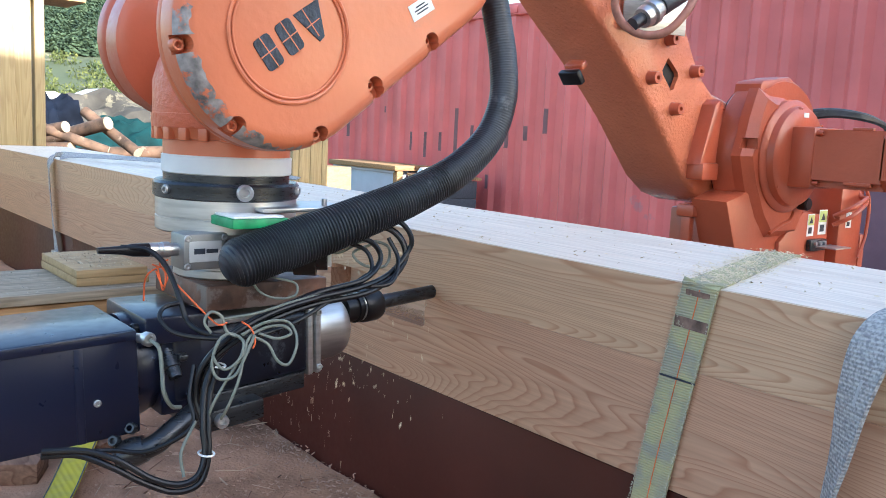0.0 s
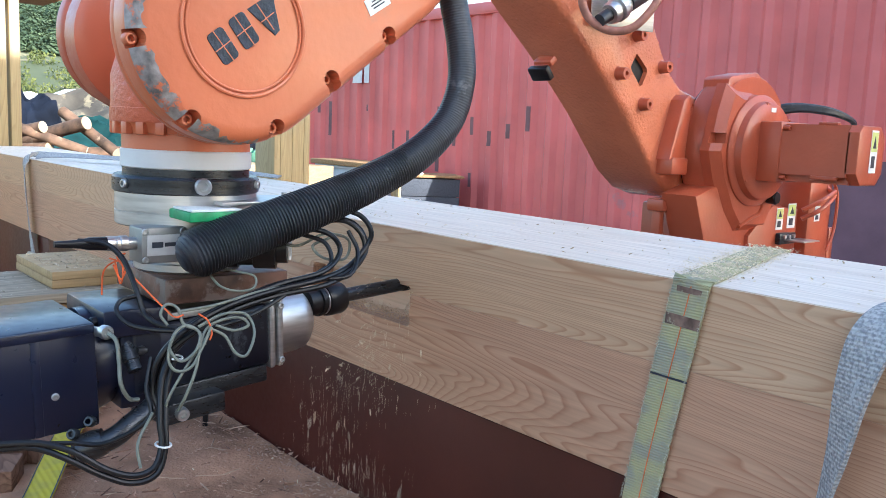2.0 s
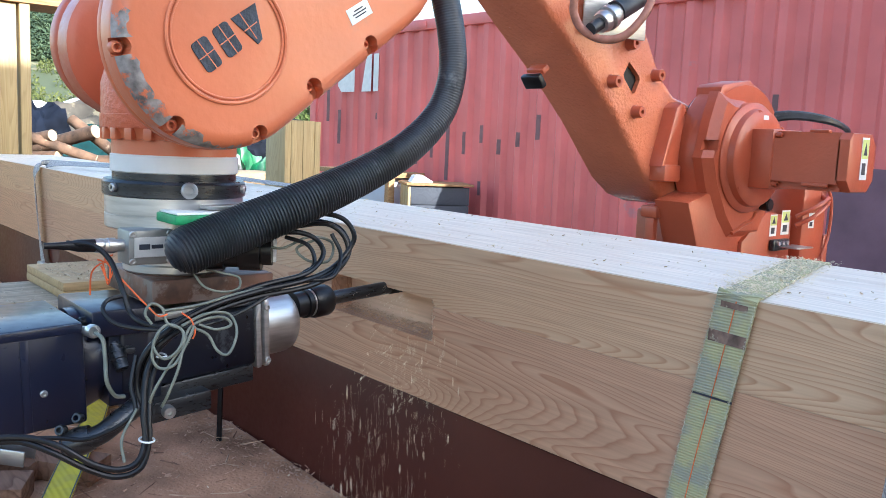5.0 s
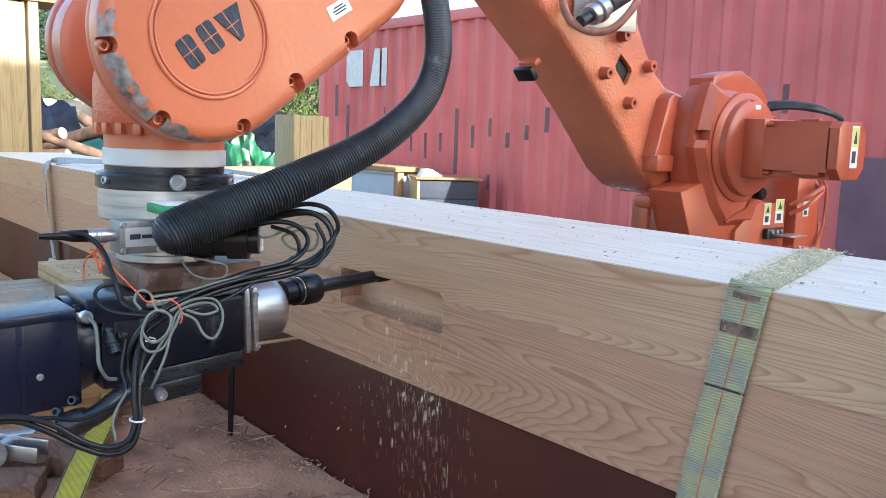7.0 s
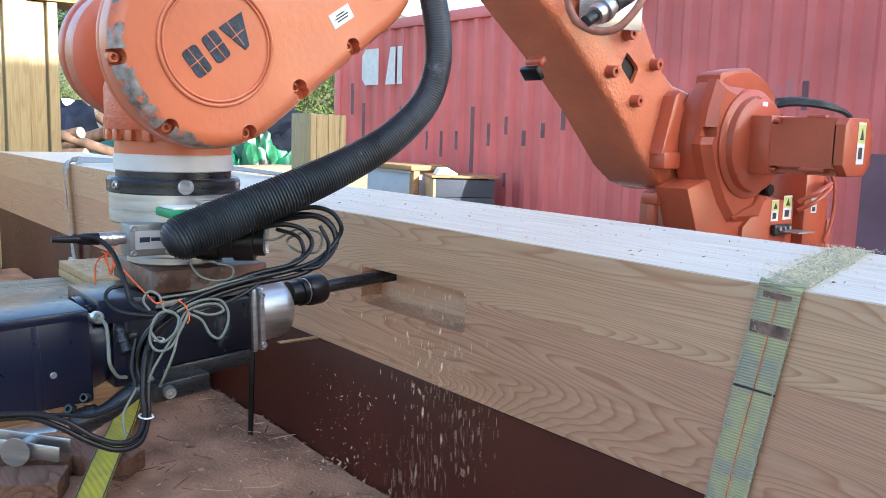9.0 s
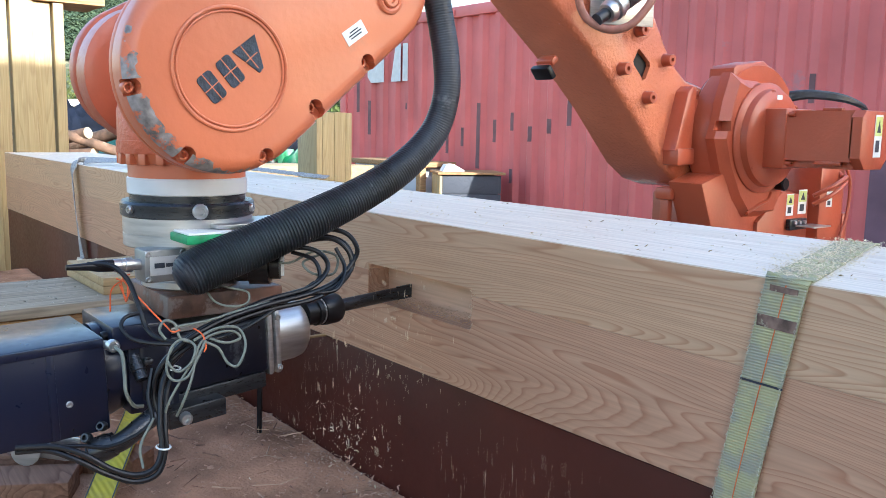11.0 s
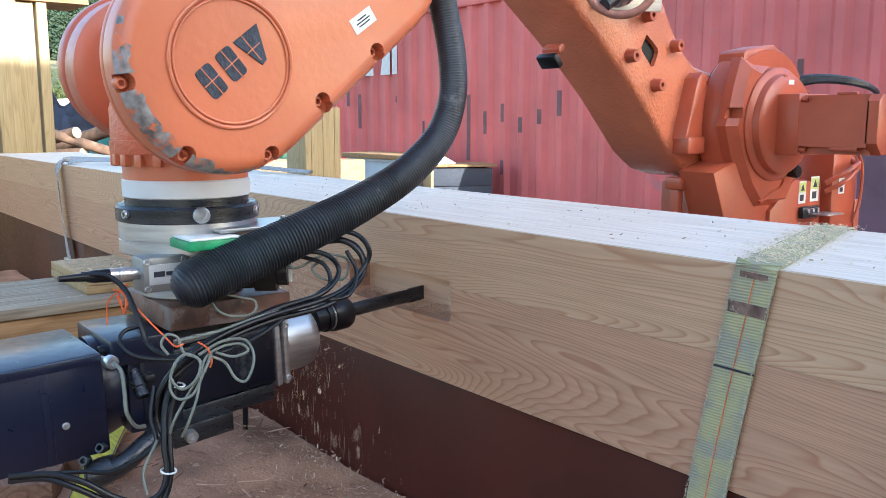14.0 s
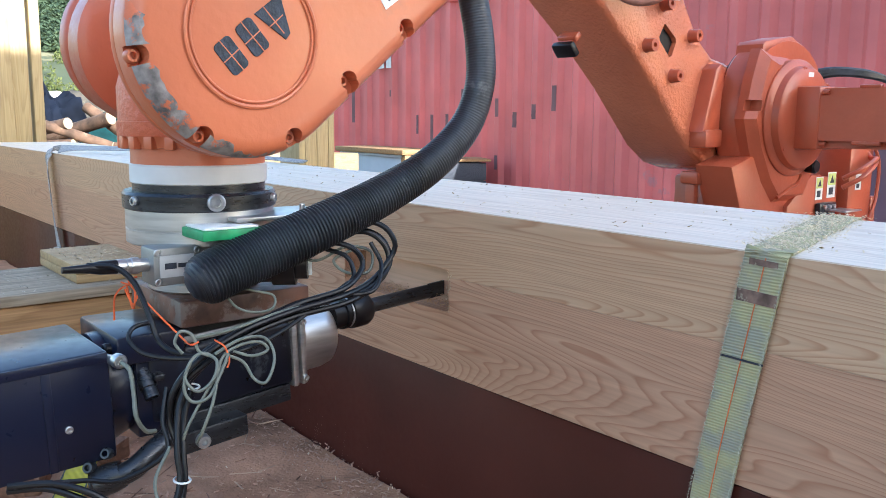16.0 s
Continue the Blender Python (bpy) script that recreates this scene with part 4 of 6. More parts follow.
# cables
BLACK_RUNS = [
    (0.0055, [(-0.619, -0.562, 1.119), (-0.601, -0.537, 1.117), (-0.584, -0.523, 1.102), (-0.564, -0.519, 1.081), (-0.549, -0.517, 1.061), (-0.538, -0.513, 1.041), (-0.512, -0.505, 1.032), (-0.495, -0.476, 1.028), (-0.496, -0.431, 1.04)]),
    (0.0045, [(-0.549, -0.517, 1.061), (-0.549, -0.537, 1.057), (-0.539, -0.545, 1.046), (-0.521, -0.533, 1.032), (-0.497, -0.496, 1.027), (-0.48, -0.452, 1.03), (-0.49, -0.394, 1.039), (-0.499, -0.333, 1.064), (-0.51, -0.283, 1.084)]),
    (0.006, [(-0.481, -0.519, 0.939), (-0.49, -0.523, 0.966), (-0.487, -0.516, 1.001), (-0.483, -0.487, 1.03), (-0.488, -0.434, 1.051), (-0.494, -0.368, 1.063), (-0.494, -0.301, 1.072), (-0.511, -0.246, 1.083), (-0.518, -0.212, 1.109), (-0.517, -0.207, 1.128), (-0.527, -0.218, 1.148), (-0.542, -0.242, 1.155), (-0.551, -0.279, 1.149), (-0.572, -0.321, 1.139)]),
    (0.006, [(-0.484, -0.512, 0.938), (-0.493, -0.516, 0.964), (-0.489, -0.507, 1.001), (-0.484, -0.478, 1.025), (-0.491, -0.431, 1.043), (-0.497, -0.367, 1.055), (-0.494, -0.292, 1.064), (-0.511, -0.236, 1.08), (-0.519, -0.215, 1.103), (-0.526, -0.22, 1.127), (-0.539, -0.239, 1.141), (-0.55, -0.279, 1.138), (-0.574, -0.329, 1.126)]),
    (0.006, [(-0.493, -0.504, 0.998), (-0.488, -0.471, 1.03), (-0.495, -0.423, 1.053), (-0.501, -0.357, 1.069), (-0.502, -0.292, 1.08), (-0.52, -0.255, 1.101), (-0.528, -0.264, 1.123), (-0.544, -0.291, 1.131), (-0.565, -0.333, 1.122)]),
    (0.005, [(-0.496, -0.518, 0.992), (-0.496, -0.475, 1.034), (-0.502, -0.413, 1.054), (-0.507, -0.346, 1.07), (-0.5, -0.27, 1.072), (-0.518, -0.214, 1.099), (-0.537, -0.217, 1.134), (-0.56, -0.255, 1.144), (-0.577, -0.31, 1.128)]),
    (0.006, [(-0.484, -0.504, 1.007), (-0.475, -0.519, 0.976), (-0.461, -0.527, 0.938), (-0.453, -0.528, 0.913), (-0.448, -0.538, 0.89), (-0.452, -0.558, 0.883), (-0.463, -0.584, 0.892), (-0.479, -0.613, 0.913), (-0.5, -0.641, 0.922), (-0.518, -0.678, 0.923)]),
    (0.006, [(-0.486, -0.499, 0.999), (-0.476, -0.513, 0.967), (-0.463, -0.52, 0.933), (-0.455, -0.523, 0.908), (-0.449, -0.535, 0.881), (-0.455, -0.56, 0.874), (-0.468, -0.589, 0.886), (-0.483, -0.618, 0.905), (-0.504, -0.646, 0.917), (-0.521, -0.678, 0.917)]),
    (0.0045, [(-0.499, -0.521, 0.999), (-0.488, -0.531, 0.967), (-0.474, -0.534, 0.936), (-0.499, -0.573, 0.908), (-0.519, -0.606, 0.909), (-0.531, -0.652, 0.913)]),
    (0.005, [(-0.556, -0.294, 1.123), (-0.531, -0.272, 1.113), (-0.516, -0.271, 1.09), (-0.503, -0.296, 1.073), (-0.493, -0.257, 1.074), (-0.516, -0.229, 1.1), (-0.534, -0.233, 1.127)]),
]
GREY_RUNS = [
    (0.0035, [(-0.482, -0.509, 1.038), (-0.487, -0.515, 1.05), (-0.487, -0.508, 1.061), (-0.482, -0.497, 1.056), (-0.476, -0.493, 1.039), (-0.469, -0.479, 1.031), (-0.463, -0.473, 1.015)]),
    (0.0035, [(-0.473, -0.504, 1.03), (-0.467, -0.513, 1.015), (-0.46, -0.503, 1.001), (-0.457, -0.487, 1.011), (-0.464, -0.479, 1.029), (-0.475, -0.49, 1.037), (-0.469, -0.507, 1.03), (-0.466, -0.515, 1.005), (-0.46, -0.509, 0.991), (-0.455, -0.493, 0.994), (-0.459, -0.477, 1.016), (-0.464, -0.465, 1.035)]),
    (0.0035, [(-0.47, -0.478, 1.035), (-0.471, -0.449, 1.046), (-0.47, -0.422, 1.045), (-0.464, -0.413, 1.033), (-0.455, -0.416, 1.017), (-0.451, -0.428, 0.999), (-0.457, -0.439, 1.003), (-0.465, -0.448, 1.022), (-0.47, -0.465, 1.032)]),
    (0.0035, [(-0.472, -0.456, 1.034), (-0.462, -0.438, 1.028), (-0.465, -0.418, 1.031), (-0.471, -0.426, 1.04), (-0.471, -0.452, 1.039), (-0.466, -0.473, 1.028), (-0.452, -0.489, 0.991), (-0.453, -0.501, 0.961), (-0.465, -0.504, 0.943)]),
    (0.0035, [(-0.464, -0.467, 1.028), (-0.461, -0.489, 1.003), (-0.461, -0.507, 0.977), (-0.464, -0.516, 0.958), (-0.47, -0.518, 0.941)]),
    (0.005, [(-0.56, -0.548, 1.017), (-0.542, -0.545, 1.011), (-0.531, -0.546, 0.988), (-0.52, -0.548, 0.966), (-0.523, -0.538, 0.947), (-0.528, -0.525, 0.942)]),
    (0.003, [(-0.557, -0.427, 1.083), (-0.531, -0.423, 1.068), (-0.521, -0.404, 1.061), (-0.522, -0.381, 1.063), (-0.533, -0.374, 1.075), (-0.541, -0.391, 1.081), (-0.56, -0.407, 1.084)]),
    (0.004, [(-0.586, -0.332, 1.122), (-0.558, -0.302, 1.107), (-0.55, -0.261, 1.122), (-0.541, -0.228, 1.114), (-0.532, -0.238, 1.09), (-0.537, -0.268, 1.091), (-0.547, -0.281, 1.107), (-0.545, -0.254, 1.118)]),
    (0.0035, [(-0.485, -0.493, 1.052), (-0.485, -0.45, 1.055), (-0.494, -0.392, 1.063), (-0.496, -0.326, 1.069)]),
    (0.0035, [(-0.452, -0.552, 0.89), (-0.462, -0.551, 0.915), (-0.47, -0.531, 0.944)]),
]
ORANGE_RUNS = [
    (0.0018, [(-0.622, -0.534, 1.051), (-0.616, -0.534, 1.079), (-0.605, -0.528, 1.092), (-0.593, -0.52, 1.095), (-0.581, -0.523, 1.079), (-0.59, -0.523, 1.07), (-0.595, -0.527, 1.096)]),
    (0.0018, [(-0.593, -0.515, 1.105), (-0.595, -0.524, 1.099), (-0.556, -0.514, 1.076), (-0.514, -0.5, 1.051), (-0.481, -0.501, 1.047), (-0.478, -0.492, 1.049)]),
    (0.0018, [(-0.473, -0.477, 1.05), (-0.467, -0.468, 1.042), (-0.463, -0.465, 1.028), (-0.462, -0.468, 1.02)]),
    (0.0018, [(-0.607, -0.529, 1.098), (-0.591, -0.516, 1.091), (-0.59, -0.522, 1.074), (-0.595, -0.529, 1.092)]),
]
for name, runs, mat, seg in (("black_cable", BLACK_RUNS, M_black, 10), ("grey_cable", GREY_RUNS, M_grey_cable, 8), ("orange_cord", ORANGE_RUNS, M_cord, 6)):
    for r, pts in runs:
        bm = B()
        tube(bm, pts, r * (0.50 if name == "grey_cable" else 0.60), seg, 8)
        part(name, bm, mat, spindle)
for x, y, z in ((-0.456, -0.525, 0.91), (-0.486, -0.499, 0.999)):
    bm = B()
    torus(bm, (x, y, z), (0.1, 0.1, 1), 0.0085, 0.0012, 20)
    part("cable_tie", bm, M_label, spindle)
# --- straps over the beam
def ribbon(bm, path, widths, thick, side=None, n=8):
    """A flat band along a smooth line; side gives its width direction at each knot."""
    line = smooth_line(path, n)
    sides = smooth_line(side, n)
    ws = []
    for i in range(len(path) - 1):
        ws += [widths[i] + (widths[i + 1] - widths[i]) * k / n for k in range(n)]
    ws.append(widths[-1])
    rows = []
    for i, c in enumerate(line):
        d = (line[min(i + 1, len(line) - 1)] - line[max(i - 1, 0)]).normalized()
        s = sides[i]
        s = (s - d * s.dot(d)).normalized()
        nrm = d.cross(s)
        row = []
        for k in range(7):
            u = (k / 6 - 0.5) * ws[i]
            row.append((bm.verts.new(c + s * u + nrm * thick / 2), bm.verts.new(c + s * u - nrm * thick / 2)))
        rows.append(row)
    for p, q in zip(rows, rows[1:]):
        for k in range(6):
            bm.faces.new((p[k][0], p[k + 1][0], q[k + 1][0], q[k][0]))
            bm.faces.new((p[k][1], q[k][1], q[k + 1][1], p[k + 1][1]))
        bm.faces.new((p[0][0], q[0][0], q[0][1], p[0][1]))
        bm.faces.new((p[6][0], p[6][1], q[6][1], q[6][0]))
    return line


def webbing(name, a, b, rib=900.0, axis=2, patch=6.0):
    """Woven band: ribs across, worn patches in a second colour."""
    m = material(name, a, 0.85, vary=0.1, scale=30, bump=0.2, bump_scale=400, spec=0.15)
    nt = m.node_tree
    n, l = nt.nodes, nt.links
    bs = n["Principled BSDF"]
    tc = n.new("ShaderNodeTexCoord")
    sep = n.new("ShaderNodeSeparateXYZ")
    l.new(tc.outputs["Object"], sep.inputs[0])
    w = n.new("ShaderNodeMath")
    w.operation = "SINE"
    mul = n.new("ShaderNodeMath")
    mul.operation = "MULTIPLY"
    mul.inputs[1].default_value = rib * 2
    l.new(sep.outputs[axis], mul.inputs[0])
    l.new(mul.outputs[0], w.inputs[0])
    ns = n.new("ShaderNodeTexNoise")
    ns.inputs["Scale"].default_value = patch * 6
    ns.inputs["Detail"].default_value = 4
    l.new(tc.outputs["Object"], ns.inputs["Vector"])
    ad = n.new("ShaderNodeMath")
    ad.operation = "MULTIPLY_ADD"
    ad.inputs[1].default_value = 0.012
    l.new(w.outputs[0], ad.inputs[0])
    l.new(ns.outputs["Fac"], ad.inputs[2])
    cr = n.new("ShaderNodeMapRange")
    cr.inputs["From Min"].default_value = 0.40
    cr.inputs["From Max"].default_value = 0.62
    l.new(ad.outputs[0], cr.inputs["Value"])
    mx = n.new("ShaderNodeMix")
    mx.data_type = "RGBA"
    mx.inputs["A"].default_value = (*a, 1)
    mx.inputs["B"].default_value = (*b, 1)
    l.new(cr.outputs[0], mx.inputs["Factor"])
    l.new(mx.outputs["Result"], bs.inputs["Base Color"])
    bp = n.new("ShaderNodeBump")
    bp.inputs["Strength"].default_value = 0.4
    bp.inputs["Distance"].default_value = 0.001
    l.new(w.outputs[0], bp.inputs["Height"])
    l.new(bp.outputs[0], bs.inputs["Normal"])
    return m


M_web = webbing("green_grey_webbing", (0.43, 0.41, 0.23), (0.34, 0.335, 0.255))
M_sling = webbing("grey_webbing", (0.46, 0.46, 0.45), (0.25, 0.25, 0.26), rib=700, patch=45.0)
M_yellow_web = webbing("yellow_webbing", (0.55, 0.45, 0.05), (0.46, 0.38, 0.07), rib=300, axis=1)
M_line = material("orange_thread", (0.62, 0.16, 0.05), 0.8, scale=60)
M_stain = material("brown_stain", (0.20, 0.13, 0.10), 0.9, vary=0.3, scale=60, spots=(0.38, 0.34, 0.24), spot_scale=50, spot_cut=0.6)
M_chip = material("fresh_chip", (0.78, 0.66, 0.47), 0.9, vary=0.12, scale=40, spec=0.15)

strap = thing("lashing_strap", "worn yellow-green lashing strap with orange centre thread", "strap")
bm = B()
ribbon(bm, [(-0.095, 0.398, 1.00), (-0.092, 0.398, 1.085), (-0.088, 0.385, 1.1035), (0.018, 0.03, 1.1035), (0.0245, 0.004, 1.1035), (0.0248, -0.0045, 1.0985), (0.022, -0.005, 1.08), (-0.020, -0.0055, 0.84), (-0.045, -0.012, 0.62)],
       [0.05] * 9, 0.0025, [(1, 0.3, 0)] * 3 + [(1, 0.28, 0), (1, 0.1, 0), (1, 0, -0.06)] + [(1, 0, -0.06)] * 3)
part("band", bm, M_web, strap)
bm = B()
ribbon(bm, [(0.0242, -0.0066, 1.090), (0.022, -0.0068, 1.075), (-0.020, -0.0073, 0.84), (-0.045, -0.0138, 0.62)], [0.0012] * 4, 0.0005, [(1, 0, -0.06)] * 4)
part("thread", bm, M_line, strap, "orange thread")
bm = B()
box(bm, -0.0265, 0.0265, -0.0073, -0.0066, -0.0012, 0.0012, m=Matrix.Translation((0.0045, 0, 0.979)) @ pose(0, 0, 0, 0, 1, 0))
part("ink_mark", bm, M_print, strap)
for z, x, h, w in ((1.052, 0.0175, 0.007, 0.024), (1.091, 0.0235, 0.0035, 0.017)):
    bm = B()
    box(bm, -w, w, -0.0072, -0.0066, -h, h, m=Matrix.Translation((x, 0, z)) @ pose(0, 0, 0, 0, 3, 0))
    part("stain", bm, M_stain, strap)

# frayed fibres along both edges of the band
rf = random.Random(21)
vs, fs_ = [], []
for _ in range(900):
    f = rf.random()
    z = 1.095 - 0.30 * f
    x = 0.0246 - 0.0535 * f + rf.choice((-1, 1)) * 0.0250
    c = Vector((x, -0.0062 - 0.003 * rf.random(), z))
    d = Vector((rf.gauss(0, 1), -abs(rf.gauss(0, 0.4)), rf.gauss(0, 1))).normalized() * rf.uniform(0.0012, 0.0034)
    w = Vector((d.z, 0, -d.x)).normalized() * 0.00035
    k = len(vs)
    vs += [c - w, c + w, c + d]
    fs_.append((k, k + 1, k + 2))
me = bpy.data.meshes.new("frayed_edge")
me.from_pydata(vs, [], fs_)
me.materials.append(material("frayed_fibre", (0.50, 0.49, 0.38), 0.9, scale=40))
fray = new("frayed_edge", me)
fray.parent = strap

sling = thing("lifting_sling", "fuzzy grey webbing sling hanging over the beam edge", "sling")
bm = B()
ribbon(bm, [(0.36, 0.398, 1.02), (0.345, 0.39, 1.104), (0.285, 0.10, 1.106), (0.262, 0.02, 1.110), (0.247, -0.022, 1.085), (0.236, -0.034, 1.03), (0.226, -0.030, 0.96), (0.214, -0.022, 0.90), (0.20, -0.015, 0.80), (0.19, -0.012, 0.62)],
       [0.05, 0.05, 0.05, 0.05, 0.05, 0.045, 0.038, 0.03, 0.028, 0.03], 0.005, [(1, 0.3, 0), (1, 0.3, 0), (1, 0.3, 0), (1, 0.2, 0), (1, -0.1, 0.1), (0.9, -0.4, 0.1), (0.7, -0.6, 0), (0.6, -0.7, 0), (0.6, -0.7, 0), (0.8, -0.5, 0)])
part("band", bm, M_sling, sling)
bm = B()
ribbon(bm, [(0.250, -0.0285, 1.078), (0.240, -0.0385, 1.03), (0.230, -0.0345, 0.97)], [0.004, 0.004, 0.003], 0.001, [(1, -0.1, 0.1), (0.9, -0.4, 0.1), (0.7, -0.6, 0)])
part("seam", bm, material("pale_seam", (0.46, 0.47, 0.48), 0.9, scale=80), sling)

far_strap = thing("flat_strap", "thin grey flat strap laid over the beam", "strap")
bm = B()
ribbon(bm, [(-1.65, 0.39, 1.112), (-2.2, 0.27, 1.125), (-2.62, 0.10, 1.122), (-2.77, 0.02, 1.115), (-2.80, -0.012, 1.095), (-2.79, -0.02, 1.03), (-2.755, -0.018, 0.86), (-2.72, -0.014, 0.74), (-2.70, -0.012, 0.62)],
       [0.02, 0.03, 0.035, 0.04, 0.05, 0.055, 0.05, 0.045, 0.045], 0.003, [(0.4, 1, 0.3)] * 3 + [(0.8, 0.6, 0.2), (1, 0.1, 0), (1, -0.3, 0), (1, -0.2, 0), (1, 0, 0), (1, 0, 0)])
part("band", bm, M_sling, far_strap)
bm = B()
box(bm, -0.03, 0.03, -0.012, 0.006, -0.045, 0.045, 0.004, m=pose(-2.715, -0.018, 0.72))
part("buckle", bm, M_steel, far_strap)

# --- chips and dust lying on the beam
rnd = random.Random(4)


def flakes(name, count, place, size, label, mat):
    verts, faces = [], []
    for _ in range(count):
        c = Vector(place())
        s = size * rnd.uniform(0.4, 1.6)
        r = Euler((rnd.uniform(-0.6, 0.6), rnd.uniform(-0.6, 0.6), rnd.uniform(0, 6.28))).to_matrix()
        k = len(verts)
        for x, y, z in ((-1, -0.35, 0), (1, -0.3, 0.1), (0.9, 0.4, 0), (-0.8, 0.35, 0.15), (0, 0, 0.35)):
            verts.append(c + r @ (Vector((x, y, z)) * s))
        faces += [(k, k + 1, k + 4), (k + 1, k + 2, k + 4), (k + 2, k + 3, k + 4), (k + 3, k, k + 4), (k + 3, k + 2, k + 1, k)]
    me = bpy.data.meshes.new(name)
    me.from_pydata(verts, [], faces)
    me.materials.append(mat)
    return tagged(new(name, me), label, "wood chips", kind="stuff")


def on_strap():
    y = rnd.uniform(0.004, 0.392)
    x = 0.0245 - 0.292 * (y - 0.004) + rnd.gauss(0, 0.013) + rnd.choice((0, 0, -0.025, 0.025))
    return x, y, 1.1055 + abs(rnd.gauss(0, 0.002))


flakes("strap_chips", 2200, on_strap, 0.0016, "pale wood chips heaped along the strap", M_chip)
flakes("beam_chips", 260, lambda: (rnd.uniform(-1.6, 0.6), rnd.uniform(0.01, 0.39), 1.1035), 0.0026, "loose wood chips on the beam top", M_chip)
flakes("beam_bark", 90, lambda: (rnd.uniform(-1.6, 0.6), rnd.uniform(0.01, 0.39), 1.1025), 0.0026, "dark bark crumbs on the beam top", M_batten)


def in_slot():
    x = rnd.uniform(SX0 + 0.006, SX1 - 0.004)
    return x, rnd.uniform(0.004, 0.05), SZ0 + 0.003 + abs(rnd.gauss(0, 0.006)) * (1.4 if x < -0.75 or x > -0.57 else 0.8)


flakes("slot_chips", 1500, in_slot, 0.0016, "reddish wood chips lying in the slot", material("slot_chip", (0.62, 0.42, 0.27), 0.9, vary=0.15, scale=60))
flakes("floor_chips", 4200, lambda: (rnd.uniform(-2.2, 0.6), rnd.uniform(-1.3, 0.0), FLOOR + rnd.uniform(-0.004, 0.007)), 0.0034, "wood shavings strewn over the floor", material("floor_chip", (0.50, 0.29, 0.185), 0.95, vary=0.25, scale=25))
flakes("edge_chips", 2200, lambda: (rnd.uniform(-3.2, 0.6), -abs(rnd.gauss(0, 0.05)), FLOOR + 0.002 + abs(rnd.gauss(0, 0.005))), 0.0034, "wood shavings drifted against the plywood", material("drift_chip", (0.46, 0.28, 0.19), 0.95, vary=0.2, scale=25))
def sticks(name, count, label, mat):
    """Long thin shavings lying every way on the sawdust."""
    verts, faces = [], []
    for _ in range(count):
        c = Vector((rnd.uniform(-2.0, -0.3), -abs(rnd.gauss(0, 0.35)) - 0.02, FLOOR + rnd.uniform(0.006, 0.014)))
        a, ln, w = rnd.uniform(0, math.pi), rnd.uniform(0.012, 0.065), rnd.uniform(0.0008, 0.0026)
        u = Vector((math.cos(a), math.sin(a), rnd.uniform(-0.04, 0.04))) * ln / 2
        v = Vector((-math.sin(a), math.cos(a), 0)) * w
        h = Vector((0, 0, w))
        k = len(verts)
        verts += [c - u - v, c - u + v, c - u * 0.9 + h, c + u - v * 0.6, c + u + v * 0.6, c + u * 0.9 + h * 0.7]
        faces += [(k, k + 2, k + 5, k + 3), (k + 2, k + 1, k + 4, k + 5), (k, k + 1, k + 2), (k + 3, k + 5, k + 4), (k, k + 3, k + 4, k + 1)]
    me = bpy.data.meshes.new(name)
    me.from_pydata(verts, [], faces)
    me.materials.append(mat)
    return tagged(new(name, me), label, "splinters", kind="stuff")


sticks("floor_splinters", 230, "thin brown splinters scattered on the sawdust", material("brown_splinter", (0.24, 0.12, 0.07), 0.9, vary=0.3, scale=30))
sticks("pale_splinters", 120, "thin pale splinters scattered on the sawdust", material("pale_splinter", (0.52, 0.34, 0.22), 0.9, vary=0.2, scale=30))
# splintered right edge of the slot
flakes("slot_splinters", 40, lambda: (SX1 + rnd.gauss(0, 0.0035), -0.001, rnd.uniform(SZ0, SZ1)), 0.0015, "splinters at the end of the slot", M_chip)

# --- timber across the platform beside the beam
timber = thing("support_timber", "weathered sawn timber bearer with a capping board", "timber")
bm = B()
box(bm, -1.84, -1.50, -1.60, -0.03, FLOOR - 0.02, 0.822, 0.006)
part("bearer", bm, M_old_timber, timber)
bm = B()
box(bm, -1.845, -1.49, -1.60, -0.03, 0.824, 0.850, 0.004)
part("capping_board", bm, M_cap, timber)
packing = thing("plywood_packing", "two stacked plywood packing pieces dusted with chips", "plywood")
for k in range(2):
    bm = B()
    box(bm, -1.86 + k * 0.004, -1.54, -0.285, -0.105 - k * 0.004, 0.851 + k * 0.021, 0.871 + k * 0.021, 0.0015)
    part("sheet", bm, M_batten, packing)
flakes("bearer_chips", 260, lambda: (rnd.uniform(-1.83, -1.5), rnd.uniform(-0.9, -0.05), 0.852), 0.003, "chips and dust on the timber bearer", material("dusty_chip", (0.50, 0.43, 0.33), 0.95, vary=0.2, scale=30))
flakes("packing_chips", 420, lambda: (rnd.uniform(-1.84, -1.56), rnd.uniform(-0.27, -0.12), 0.894), 0.0028, "chips on the plywood packing", material("packing_chip", (0.52, 0.42, 0.29), 0.95, vary=0.2, scale=40))
lath = thing("spacer_lath", "pale spacer lath under the beam", "lath")
bm = B()
box(bm, -1.005, -0.992, -0.085, 0.004, 0.826, 0.8295, 0.0005)
part("lath", bm, M_batten, lath)

